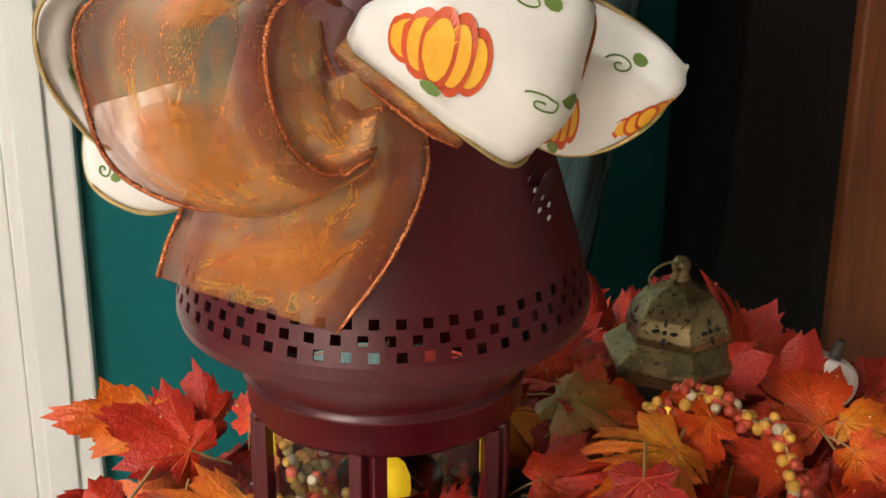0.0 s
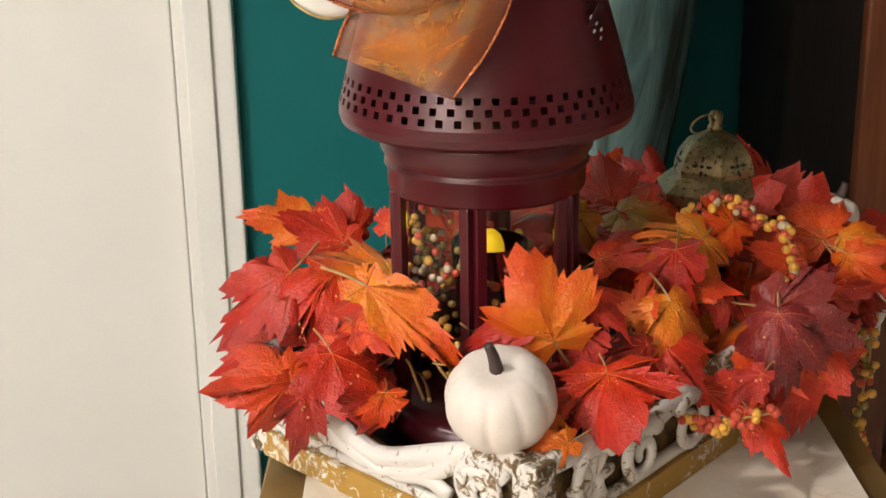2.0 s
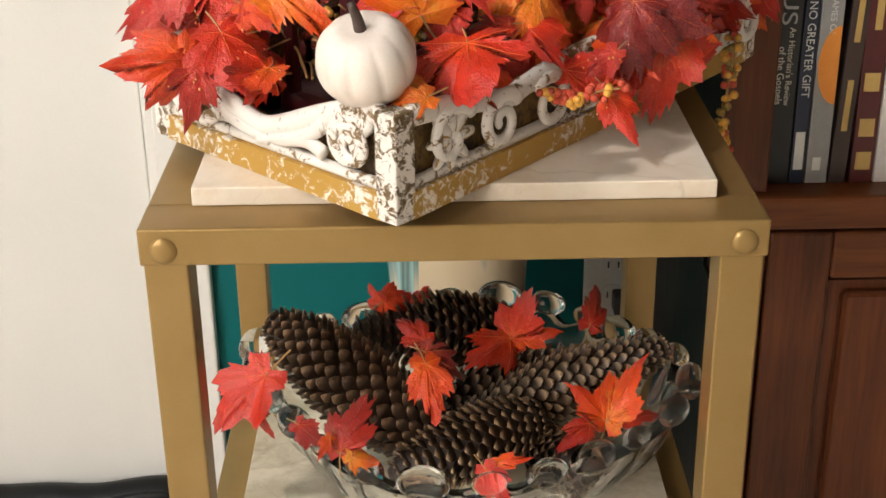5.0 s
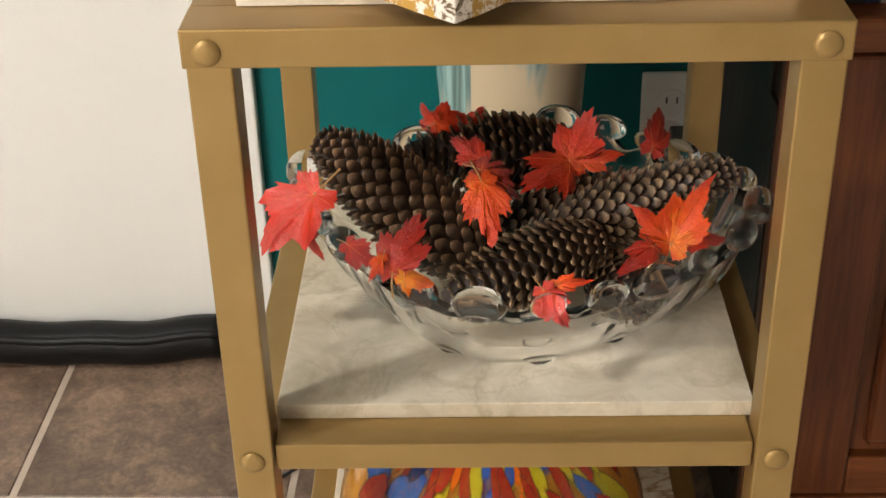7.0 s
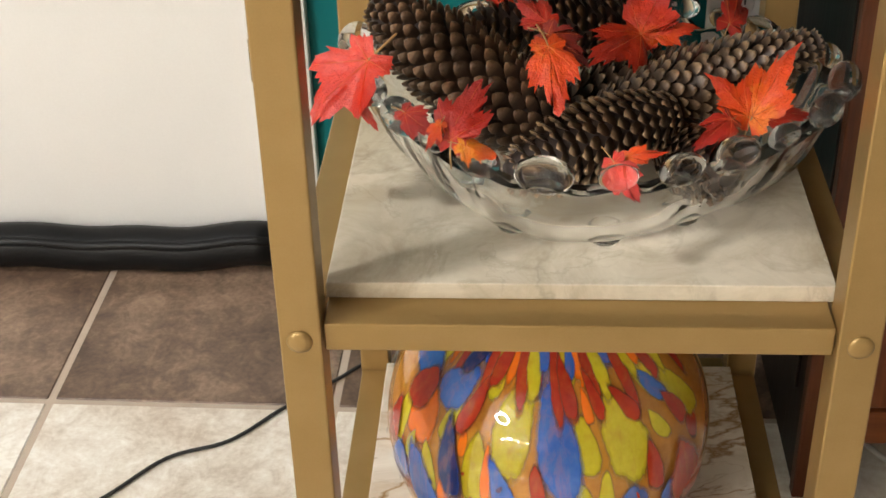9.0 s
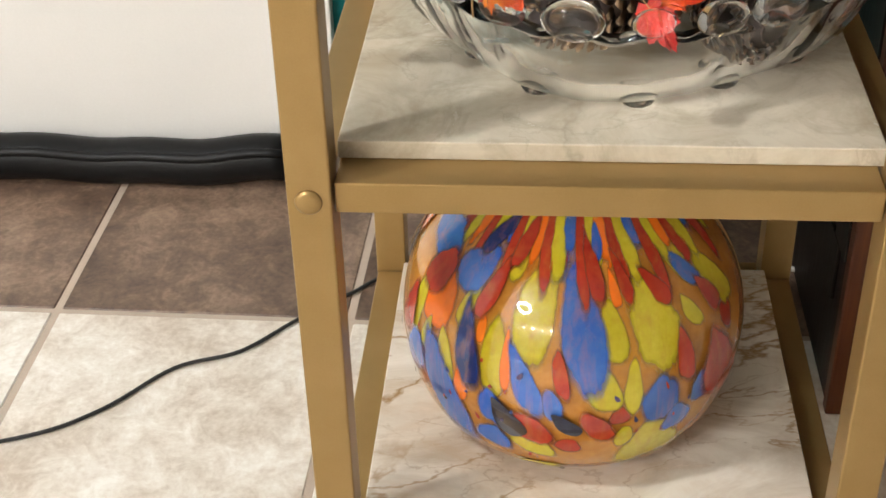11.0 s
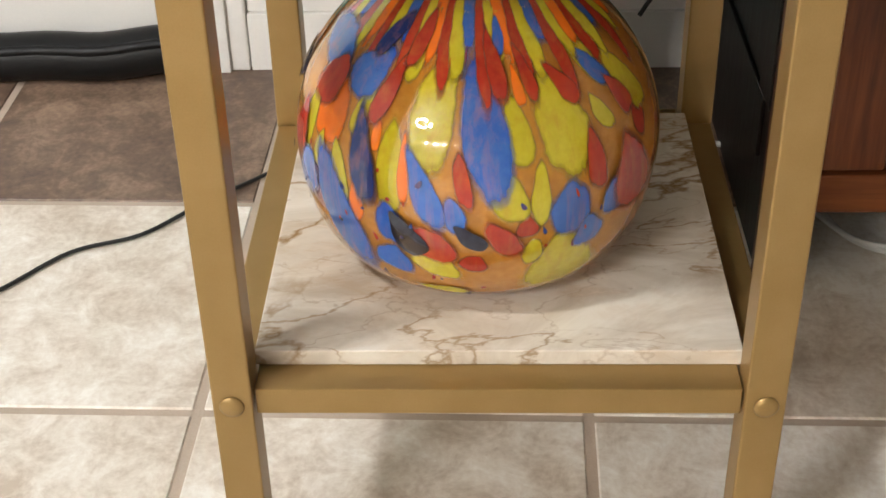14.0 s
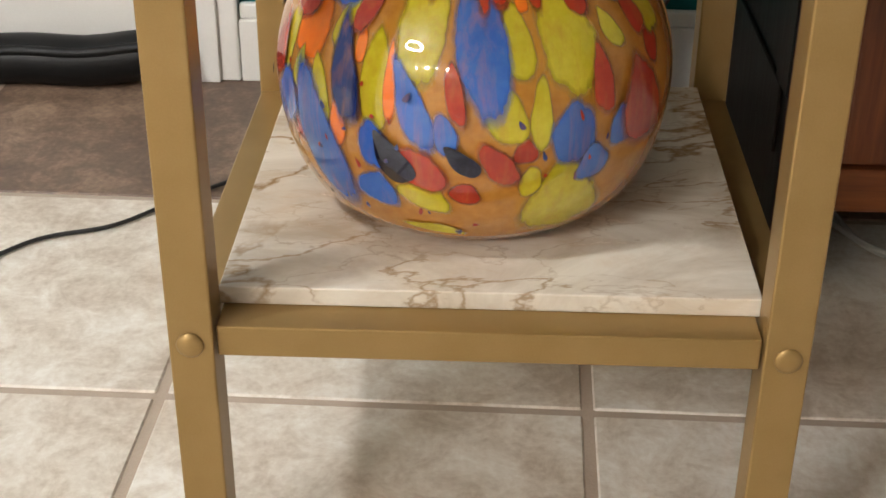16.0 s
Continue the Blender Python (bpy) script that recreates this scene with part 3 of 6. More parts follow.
for k in range(66):
    side = k % 3
    a, b = ((rng.uniform(0.0, 1.0), 1.0), (1.0, rng.uniform(0.0, 1.0)), (rng.uniform(0.48, 1.0), 0.02))[side]
    p = CORNER + U * TRAY_R * a + V * TRAY_L * b + Vector((0, 0, rng.uniform(0.056, 0.07)))
    d = (V, U, -V)[side] * rng.uniform(0.3, 0.9) + U * rng.uniform(-0.8, 0.8) + Vector((0, -0.3, rng.uniform(-0.3, 0.5)))
    leaf(garland, p, p + d.normalized() * rng.uniform(0.036, 0.05), rng.choice(("red", "flame", "red", "crimson", "orange")), 1.0)
for k in range(16):
    a, b = rng.uniform(0.05, 0.9), rng.uniform(0.1, 0.6)
    p = CORNER + U * TRAY_R * a + V * TRAY_L * b + Vector((0, 0, 0.05))
    pts = [p]
    d = Vector((rng.uniform(-1, 1), rng.uniform(-1, 1), 0.2)).normalized()
    for j in range(4):
        d = (d + Vector((rng.uniform(-0.6, 0.6), rng.uniform(-0.6, 0.6), rng.uniform(-0.4, 0.5)))).normalized()
        pts.append(pts[-1] + d * 0.016)
    part("stalk", tube(smooth_curve(pts, 4), 0.0011, 6, taper=0.6), STEM, garland, "", True)

GLINT_BEAD = material("glint_bead", 0.03, 0, Specular_IOR_Level=0.9, Coat_Weight=1.0, Coat_Roughness=0.02)
colour(GLINT_BEAD, ramp(GLINT_BEAD, noise_of(GLINT_BEAD, coords(GLINT_BEAD), 60), [(0.4, (0.60, 0.10, 0.03)), (0.6, (0.75, 0.30, 0.12))]))


def add_glints(parent):
    """Small gel-like beads added on the leaves to catch tiny glints."""
    bm = bmesh.new()
    g = random.Random(77)
    for p in [p for q, p in GLINTS if q == parent]:
        r = g.uniform(0.0005, 0.0011)
        geom = bmesh.ops.create_icosphere(bm, subdivisions=1, radius=r)["verts"]
        for v in geom:
            v.co += p
    part("gel_glitter", bm, GLINT_BEAD, parent, "tiny glossy beads added for glints", True)["kind"] = "stuff"


add_glints(garland)

# ---- carved tray ----
def distressed(name, paint, under, lo, hi, metal=0.0):
    m = material(name, 0.62)
    v = coords(m)
    n = noise_of(m, v, 140, 8, 0.74, 0.9)
    n2 = noise_of(m, v, 16, 3)
    f = mix_float(m, n, n2, 0.35)
    colour(m, ramp(m, f, [(lo, under), (hi, paint)]))
    bump(m, f, 0.5, 0.0015)
    return m


CHIPPED = distressed("chipped_white_paint", (0.78, 0.72, 0.66), (0.13, 0.08, 0.03), 0.455, 0.485)
WORNGOLD = distressed("worn_gold_paint", (0.44, 0.25, 0.045), (0.80, 0.74, 0.67), 0.445, 0.475)
CARVED = distressed("carved_white_paint", (0.78, 0.73, 0.68), (0.20, 0.12, 0.045), 0.44, 0.475)
RECESS = distressed("gold_recess_paint", (0.24, 0.135, 0.035), (0.045, 0.028, 0.016), 0.44, 0.56)

tray = thing("carved_tray", "carved scrollwork wooden tray in chipped white and gold paint", "tray")
WALL = 0.014


def tray_side(length, origin, direction, inward, dip, scrolls, swags=()):
    """One carved side: plinth, pierced panel with a dipped top edge, scrolls in relief."""
    def at(s, h, d=0.0):
        return origin + direction * s + inward * d + Vector((0, 0, h))

    def flat(bm, d0):
        for v in bm.verts:
            depth = (v.co - origin).dot(inward)
            v.co -= inward * (depth - d0) * 0.35
        return bm

    part("plinth", strip(at, 0.012, length - 0.012, lambda s: 0.0, lambda s: 0.0155, -0.0015, WALL), WORNGOLD, tray, "worn gold plinth")
    part("side_panel", strip(at, 0.012, length - 0.012, lambda s: 0.016, dip, 0.0075, WALL - 0.001), RECESS, tray, "recessed panel in worn gold")
    edge = [at(s, dip(s), 0.005) for s in np.linspace(0.013, length - 0.013, 40)]
    part("top_edge", flat(tube(edge, 0.0066, 10), 0.005), CARVED, tray, "", True)
    low = [at(s, 0.0185, 0.004) for s in np.linspace(0.013, length - 0.013, 24)]
    part("lower_edge", tube(low, 0.0036, 8), CARVED, tray, "", True)
    for s0, h0, s1, h1, bow_h in swags:
        line = [at(s0 + (s1 - s0) * f, h0 + (h1 - h0) * f + bow_h * math.sin(math.pi * f) + 0.35 * bow_h * math.sin(TAU * f), 0.003) for f in np.linspace(0, 1, 20)]
        part("scroll", flat(tube(line, 0.0050, 12, taper=0.5), 0.002), CARVED, tray, "", True)
    for s0, h0, r, turns, spin in scrolls:
        pts = []
        n = int(26 * turns)
        for k in range(n + 1):
            f = k / n
            a = spin * TAU * turns * f + (0.6 if spin > 0 else 2.5)
            rr = r * (1 - 0.85 * f)
            pts.append(at(s0 + rr * math.cos(a), h0 + rr * math.sin(a), 0.0015))
        part("scroll", flat(tube(pts, 0.0046, 12, taper=0.6), 0.0015), CARVED, tray, "", True)


def strip(at, s0, s1, low, high, d0, d1, n=36):
    bm = bmesh.new()
    rows = []
    for k in range(n + 1):
        s = s0 + (s1 - s0) * k / n
        rows.append([bm.verts.new(at(s, low(s), d0)), bm.verts.new(at(s, high(s), d0)), bm.verts.new(at(s, high(s), d1)), bm.verts.new(at(s, low(s), d1))])
    for p, q in zip(rows, rows[1:]):
        for j in range(4):
            bm.faces.new((p[j], p[(j + 1) % 4], q[(j + 1) % 4], q[j]))
    bm.faces.new(rows[0][::-1])
    bm.faces.new(rows[-1])
    bmesh.ops.recalc_face_normals(bm, faces=bm.faces[:])
    return bm


def dip_short(s):
    f = s / TRAY_L
    return 0.030 + 0.028 * abs(math.cos(math.pi * min(1, max(0, (f - 0.06) / 0.90)))) ** 1.4 * (1 if f < 0.5 else 0.85)


def dip_long(s):
    f = s / TRAY_R
    return 0.044 + 0.013 * abs(math.cos(2 * math.pi * f)) ** 0.8


far_l, far_r = CORNER + V * TRAY_L, CORNER + U * TRAY_R
short_scrolls = [(0.036, 0.036, 0.0125, 1.5, 1), (0.036, 0.036, 0.0205, 0.95, -1), (0.180, 0.036, 0.0125, 1.5, -1)]
tray_side(TRAY_L, CORNER, V, U, dip_short, short_scrolls, [(0.055, 0.045, 0.115, 0.021, -0.004), (0.058, 0.026, 0.10, 0.024, 0.004), (0.165, 0.045, 0.105, 0.022, -0.004), (0.16, 0.024, 0.115, 0.024, 0.005)])
tray_side(TRAY_L, far_r, V, -U, dip_short, [])
tray_side(TRAY_R, CORNER, U, V, dip_long, [(0.048, 0.036, 0.0205, 0.98, 1), *((0.045 + 0.046 * k, 0.034, 0.0175, 1.5, 1 if k % 2 else -1) for k in range(1, 8))])
tray_side(TRAY_R, far_l, U, -V, dip_long, [])
# rosette on the long side, with gilt outlines round its petals
for k in range(8):
    a = TAU * (k + 0.5) / 8
    line = [CORNER + U * (0.048 + q * math.cos(a + 0.35 * (q - 0.004) / 0.017)) + V * 0.0006 + Vector((0, 0, 0.036 + q * math.sin(a + 0.35 * (q - 0.004) / 0.017))) for q in np.linspace(0.004, 0.0195, 7)]
    part("petal_outline", tube(line, 0.0011, 6, taper=0.5), WORNGOLD, tray, "", True)
for k in range(8):
    a = TAU * k / 8
    c = CORNER + U * (0.048 + 0.010 * math.cos(a)) + V * 0.002 + Vector((0, 0, 0.036 + 0.011 * math.sin(a)))
    b = ball(0.0092, (0, 0, 0), 2, scale=(1.15, 0.35, 0.40))
    b.transform(Matrix.Translation(c) @ Matrix.Rotation(radians(47.5), 4, "Z") @ Matrix.Rotation(-a, 4, "Y"))
    part("petal", b, CARVED, tray, "", True)
for c, s1, s2 in ((CORNER, 1, 1), (far_l, 1, -1), (far_r, -1, 1), (CORNER + U * TRAY_R + V * TRAY_L, -1, -1)):
    b = box(-0.001, -0.001, 0, 0.0145, 0.0145, 0.062, 0.0012)
    b.transform(Matrix.Translation(c) @ Matrix.Rotation(radians(47.5), 4, "Z") @ Matrix.Diagonal((s1, s2, 1, 1)))
    bmesh.ops.recalc_face_normals(b, faces=b.faces[:])
    part("corner_post", b, CHIPPED, tray)
b = box(0.012, 0.012, 0.001, TRAY_R - 0.012, TRAY_L - 0.012, 0.008)
b.transform(Matrix.Translation(CORNER) @ Matrix.Rotation(radians(47.5), 4, "Z"))
part("bottom", b, DARKWOOD, tray)

# ---- big lantern ----
LX, LY = -0.0475, 0.135
lantern = thing("lantern", "maroon enamelled metal candle lantern with a pierced conical roof", "lantern", (LX, LY, 0.0055))


def pierced_roof():
    """The conical roof as a shell, with square holes left open in three rows."""
    prof_o = [(0.0585, 0.9430), (0.0720, 0.9445), (0.0785, 0.9480), (0.0797, 0.9520), (0.0795, 0.957)]
    z0, z1 = 0.957, 0.979
    rows = 12
    prof_o += [(0.0795 - (0.0795 - 0.0738) * k / rows, z0 + (z1 - z0) * k / rows) for k in range(1, rows + 1)]
    prof_o += [(0.0620, 1.018), (0.046, 1.070), (0.030, 1.115), (0.012, 1.128), (0.001, 1.130)]
    steps = 260
    bm = bmesh.new()
    rings = [[bm.verts.new((r * math.cos(TAU * k / steps), r * math.sin(TAU * k / steps), h)) for k in range(steps)] for r, h in prof_o]
    first = 4
    for i, (a, b) in enumerate(zip(rings, rings[1:])):
        j = i - first
        for k in range(steps):
            if 1 <= j <= 9:
                band = (j - 1) // 3
                inside = (j - 1) % 3 != 2
                col = (k + (2 if band % 2 else 0)) % 5
                if inside and col < 2:
                    continue
            bm.faces.new((a[k], a[(k + 1) % steps], b[(k + 1) % steps], b[k]))
    bmesh.ops.remove_doubles(bm, verts=bm.verts[:], dist=1e-6)
    return bm


roof = part("roof", pierced_roof(), MAROON, lantern, "conical roof with rows of square holes")
thick = roof.modifiers.new("thick", "SOLIDIFY")
thick.thickness, thick.offset = 0.0009, -1
part("collar", lathe([(0.050, 0.944), (0.0575, 0.9435), (0.0587, 0.940), (0.0580, 0.932), (0.0552, 0.9275), (0.0547, 0.926), (0.0562, 0.925), (0.0562, 0.9235), (0.0547, 0.922), (0.0543, 0.911), (0.053, 0.909), (0.049, 0.909), (0.049, 0.940)], 72, closed=True), MAROON, lantern, "", True)
HEX = [-100 + 60 * k for k in range(6)]
corners = [(0.0520 * math.cos(radians(a)), 0.0520 * math.sin(radians(a))) for a in HEX]
ZBASE = Z_TOP + 0.0030
for (x, y), a in zip(corners, HEX):
    for s in (-1, 1):
        b = box(-0.0028, -0.0030, ZBASE + 0.02, 0.0028, 0.0030, 0.9105, 0.0007)
        b.transform(Matrix.Translation((x, y, 0)) @ Matrix.Rotation(radians(a), 4, "Z") @ Matrix.Translation((0, s * 0.0034, 0)) @ Matrix.Rotation(radians(s * 30), 4, "Z"))
        part("corner_bar", b, MAROON, lantern)
part("base", lathe([(0.0, ZBASE), (0.058, ZBASE), (0.060, ZBASE + 0.004), (0.058, ZBASE + 0.018), (0.054, ZBASE + 0.022), (0.0, ZBASE + 0.022)], 60), MAROON, lantern, "", True)
GLASS = material("clear_glass", 0.02, 0, Transmission_Weight=1.0, IOR=1.25)
for k in range(6):
    (x0, y0), (x1, y1) = corners[k], corners[(k + 1) % 6]
    b = bmesh.new()
    d = Vector((x1 - x0, y1 - y0, 0)).normalized() * 0.006
    q = [b.verts.new(v) for v in ((x0 + d.x, y0 + d.y, ZBASE + 0.022), (x1 - d.x, y1 - d.y, ZBASE + 0.022), (x1 - d.x, y1 - d.y, 0.9095), (x0 + d.x, y0 + d.y, 0.9095))]
    b.faces.new(q)
    g = part("glass_pane", b, GLASS, lantern, "clear glass pane")
    sol = g.modifiers.new("thick", "SOLIDIFY")
    sol.thickness = 0.001
    g.visible_shadow = False
# pierced flower on the roof's flank, its shade and shine painted as ovals
def roof_spot(da, z, w, h, mat_, off):
    a = radians(-36 + da)
    r = 0.0738 - (z - 0.979) / 0.039 * 0.0118 + off
    b = ball(1.0, sub=2, scale=(w, 0.0005, h))
    b.transform(Matrix.Translation((r * math.cos(a), r * math.sin(a), z)) @ Matrix.Rotation(a + radians(90), 4, "Z") @ Matrix.Rotation(radians(16), 4, "X"))
    return part("roof_hole", b, mat_, lantern)


HOLE_SHINE = mottled("hole_shine", (0.3, 0.36, 0.34), (0.4, 0.46, 0.44), 50, 0.4)
roof_spot(0, 1.003, 0.0066, 0.0120, DARKIN, 0.0)
roof_spot(-2, 1.010, 0.0040, 0.0040, DARKIN, 0.0)
for da, dz in ((0, 0), (3, 0.0035), (-3, 0.0035), (3, -0.0035), (-3, -0.0035), (-4, 0.008), (1, -0.0075)):
    roof_spot(da, 1.003 + dz, 0.0010, 0.0012, HOLE_SHINE, 0.0005)

# candle and dried berries inside
candle = thing("led_candle", "small yellow glowing flameless candle in a clear cup", "candle", (LX + 0.001, LY - 0.012, 0.842))
part("flame", lathe([(0.0070, 0.0298), (0.0082, 0.035), (0.0080, 0.041), (0.0062, 0.0462), (0.0034, 0.0490), (0.0, 0.0500)], 20), FLAME, candle, "glowing yellow flame tip", True)
part("cup", lathe([(0.016, 0.0), (0.018, 0.002), (0.021, 0.043), (0.0198, 0.043), (0.017, 0.004), (0.0, 0.004)], 32), GLASS, candle, "clear cup", True)
part("body", lathe([(0.0145, 0.005), (0.0145, 0.029), (0.0, 0.030)], 28), mottled("cream_wax", (0.75, 0.55, 0.18), (0.8, 0.62, 0.25), 30, 0.4), candle, "", True)

BERRY = {}
for nm, a, b in (("red", (0.50, 0.055, 0.03), (0.62, 0.10, 0.05)), ("gold", (0.72, 0.34, 0.045), (0.80, 0.45, 0.08)), ("olive", (0.24, 0.16, 0.035), (0.34, 0.24, 0.06)), ("cream", (0.55, 0.42, 0.27), (0.66, 0.54, 0.38))):
    BERRY[nm] = mottled("berry_" + nm, a, b, 200, 0.35, 0, 900, 0.1, 0.0003)
BERRY_MESH = {}
for nm in BERRY:
    b = ball(1.0, sub=2)
    me = bpy.data.meshes.new("berry")
    for f in b.faces:
        f.smooth = True
    b.to_mesh(me)
    b.free()
    me.materials.append(BERRY[nm])
    BERRY_MESH[nm] = me


def berry(parent, p, r, tone):
    ob = new("berry", BERRY_MESH[tone])
    ob.parent = parent
    ob.matrix_basis = Matrix.Translation(p) @ Matrix.Scale(r, 4)


fill = thing("dried_berries", "red, ochre and olive dried berries heaped inside the lantern", "berries", (LX, LY, 0.004))
rng = random.Random(8)
for k in range(340):
    a, rr = rng.uniform(0, TAU), 0.044 * math.sqrt(rng.uniform(0.4, 1))
    x, y = rr * math.cos(a), rr * math.sin(a)
    top_h = 0.052 + 0.042 * max(0, min(1, 0.72 - x / 0.13))
    if math.hypot(x + 0.002, y + 0.012) < 0.022 and k % 3:
        continue
    berry(fill, (x, y, 0.798 + rng.uniform(0, 1) ** 0.6 * top_h), rng.uniform(0.0019, 0.0027), rng.choice(("red", "olive", "gold", "gold", "olive", "red", "cream")))


def berry_spray(label, path, count, spread, seed, tones):
    ob = thing("berry_spray", label, "berry spray", group="berry sprays")
    line = smooth_curve(path, 8)
    part("wire", tube(line, 0.0008, 6), STEM, ob, "", True)
    r = random.Random(seed)
    for k in range(count):
        p = line[min(len(line) - 1, int(r.random() * len(line)))]
        d = Vector((r.uniform(-1, 1), r.uniform(-1, 0.7), r.uniform(-0.8, 1))).normalized() * r.uniform(0.3, 1) * spread
        berry(ob, p + d, r.uniform(0.0022, 0.0031), r.choice(tones))
    return ob


berry_spray("red and gold artificial berry spray laid over the maple leaves", [(0.0698, 0.1700, 0.8837), (0.0808, 0.1700, 0.8875), (0.0958, 0.1700, 0.8912), (0.1086, 0.1650, 0.8830), (0.1235, 0.1550, 0.8769), (0.1283, 0.1450, 0.8640), (0.1291, 0.1400, 0.8501), (0.1151, 0.1250, 0.8488), (0.1070, 0.1150, 0.8371)], 100, 0.0062, 3, ("red", "red", "gold", "red", "gold", "cream"))
berry_spray("orange and red artificial berry spray over the tray's long side", [(0.0528, 0.0550, 0.8076), (0.0627, 0.0550, 0.8044), (0.0726, 0.0550, 0.8021), (0.0837, 0.0580, 0.8059), (0.0987, 0.0600, 0.8075)], 42, 0.0055, 5, ("red", "gold", "gold", "red"))
berry_spray("golden artificial berry spray hanging over the tray's end", [(0.1932, 0.2000, 0.8100), (0.1918, 0.1900, 0.7852), (0.1875, 0.1850, 0.7602), (0.1852, 0.1800, 0.7402), (0.1870, 0.1800, 0.7230)], 60, 0.0065, 6, ("gold", "olive", "gold", "red"))

# ---- ribbon bow ----
def sheer_material():
    m = material("sheer_ribbon", 0.35, 0)
    tc = node(m, "ShaderNodeTexCoord")
    v = tc.outputs["UV"]
    n = noise_of(m, v, 5.0, 4, 0.55, 1.5)
    n2 = noise_of(m, v, 120, 3)
    c = ramp(m, n, [(0.30, (0.42, 0.22, 0.24)), (0.40, (0.72, 0.50, 0.36)), (0.47, (0.85, 0.40, 0.08)), (0.53, (0.72, 0.17, 0.03)), (0.58, (0.85, 0.46, 0.10)), (0.66, (0.30, 0.27, 0.06)), (0.74, (0.75, 0.55, 0.36))])
    sep = node(m, "ShaderNodeSeparateXYZ")
    wire(m, v, sep.inputs[0])
    band = ramp(m, sep.outputs[0], [(0.0, (0.42, 0.22, 0.07)), (0.16, (0.48, 0.32, 0.13)), (0.22, (0.42, 0.46, 0.34)), (0.29, (0.40, 0.40, 0.30)), (0.33, (0.24, 0.05, 0.09)), (0.42, (0.26, 0.06, 0.10)), (0.47, (0.66, 0.36, 0.14)), (0.80, (0.66, 0.24, 0.06)), (0.92, (0.60, 0.34, 0.14)), (1.0, (0.28, 0.06, 0.08))])
    side = ramp(m, sep.outputs[1], [(0.0, (0.30, 0.07, 0.12)), (0.15, (0.46, 0.17, 0.24)), (0.20, (1, 1, 1)), (0.80, (1, 1, 1)), (0.85, (0.46, 0.17, 0.24)), (1.0, (0.3, 0.07, 0.12))])
    col = mix(m, 0.38, c, band)
    col = mix(m, 0.8, col, side, "MULTIPLY")
    col = mix(m, ramp(m, n2, [(0.58, (0, 0, 0)), (0.68, (0.6, 0.6, 0.6))]), col, (0.95, 0.78, 0.58))
    col = mix(m, 0.7, col, (1.0, 0.88, 0.58), "MULTIPLY")
    colour(m, col)
    alpha = node(m, "ShaderNodeMapRange")
    wire(m, n, alpha.inputs["Value"])
    alpha.inputs["From Min"].default_value, alpha.inputs["From Max"].default_value = 0.3, 0.7
    alpha.inputs["To Min"].default_value, alpha.inputs["To Max"].default_value = 0.26, 0.56
    wire(m, alpha.outputs[0], shader(m).inputs["Alpha"])
    bump(m, n2, 0.3, 0.0004)
    return m


SHEER = sheer_material()
SATIN = mottled("white_satin", (0.74, 0.70, 0.65), (0.80, 0.77, 0.72), 30, 0.32, 0, 500, 0.08, 0.0003, Sheen_Weight=0.3)
COPPER = mottled("copper_wire_edge", (0.45, 0.12, 0.05), (0.65, 0.24, 0.10), 300, 0.25, 0.85, 700, 1.0, 0.0012)
GILT = mottled("gilt_edge", (0.40, 0.28, 0.12), (0.60, 0.46, 0.22), 300, 0.35, 0.8)
PUMP_Y = mottled("print_yellow", (0.78, 0.34, 0.02), (0.85, 0.48, 0.03), 80, 0.4)
PUMP_R = mottled("print_red", (0.52, 0.05, 0.01), (0.62, 0.09, 0.015), 80, 0.4)
PRINT_G = mottled("print_green", (0.10, 0.16, 0.03), (0.16, 0.24, 0.05), 80, 0.4)

SHEER_R = mottled("sheer_print_red", (0.62, 0.10, 0.015), (0.80, 0.22, 0.03), 90, 0.4, Alpha=0.26)
SHEER_Y = mottled("sheer_print_orange", (0.80, 0.27, 0.03), (0.88, 0.42, 0.06), 90, 0.4, Alpha=0.26)
bow = thing("ribbon_bow", "large bow of sheer orange ribbon and white pumpkin-printed satin", "bow", (0.006, 0.006, 0.0068))


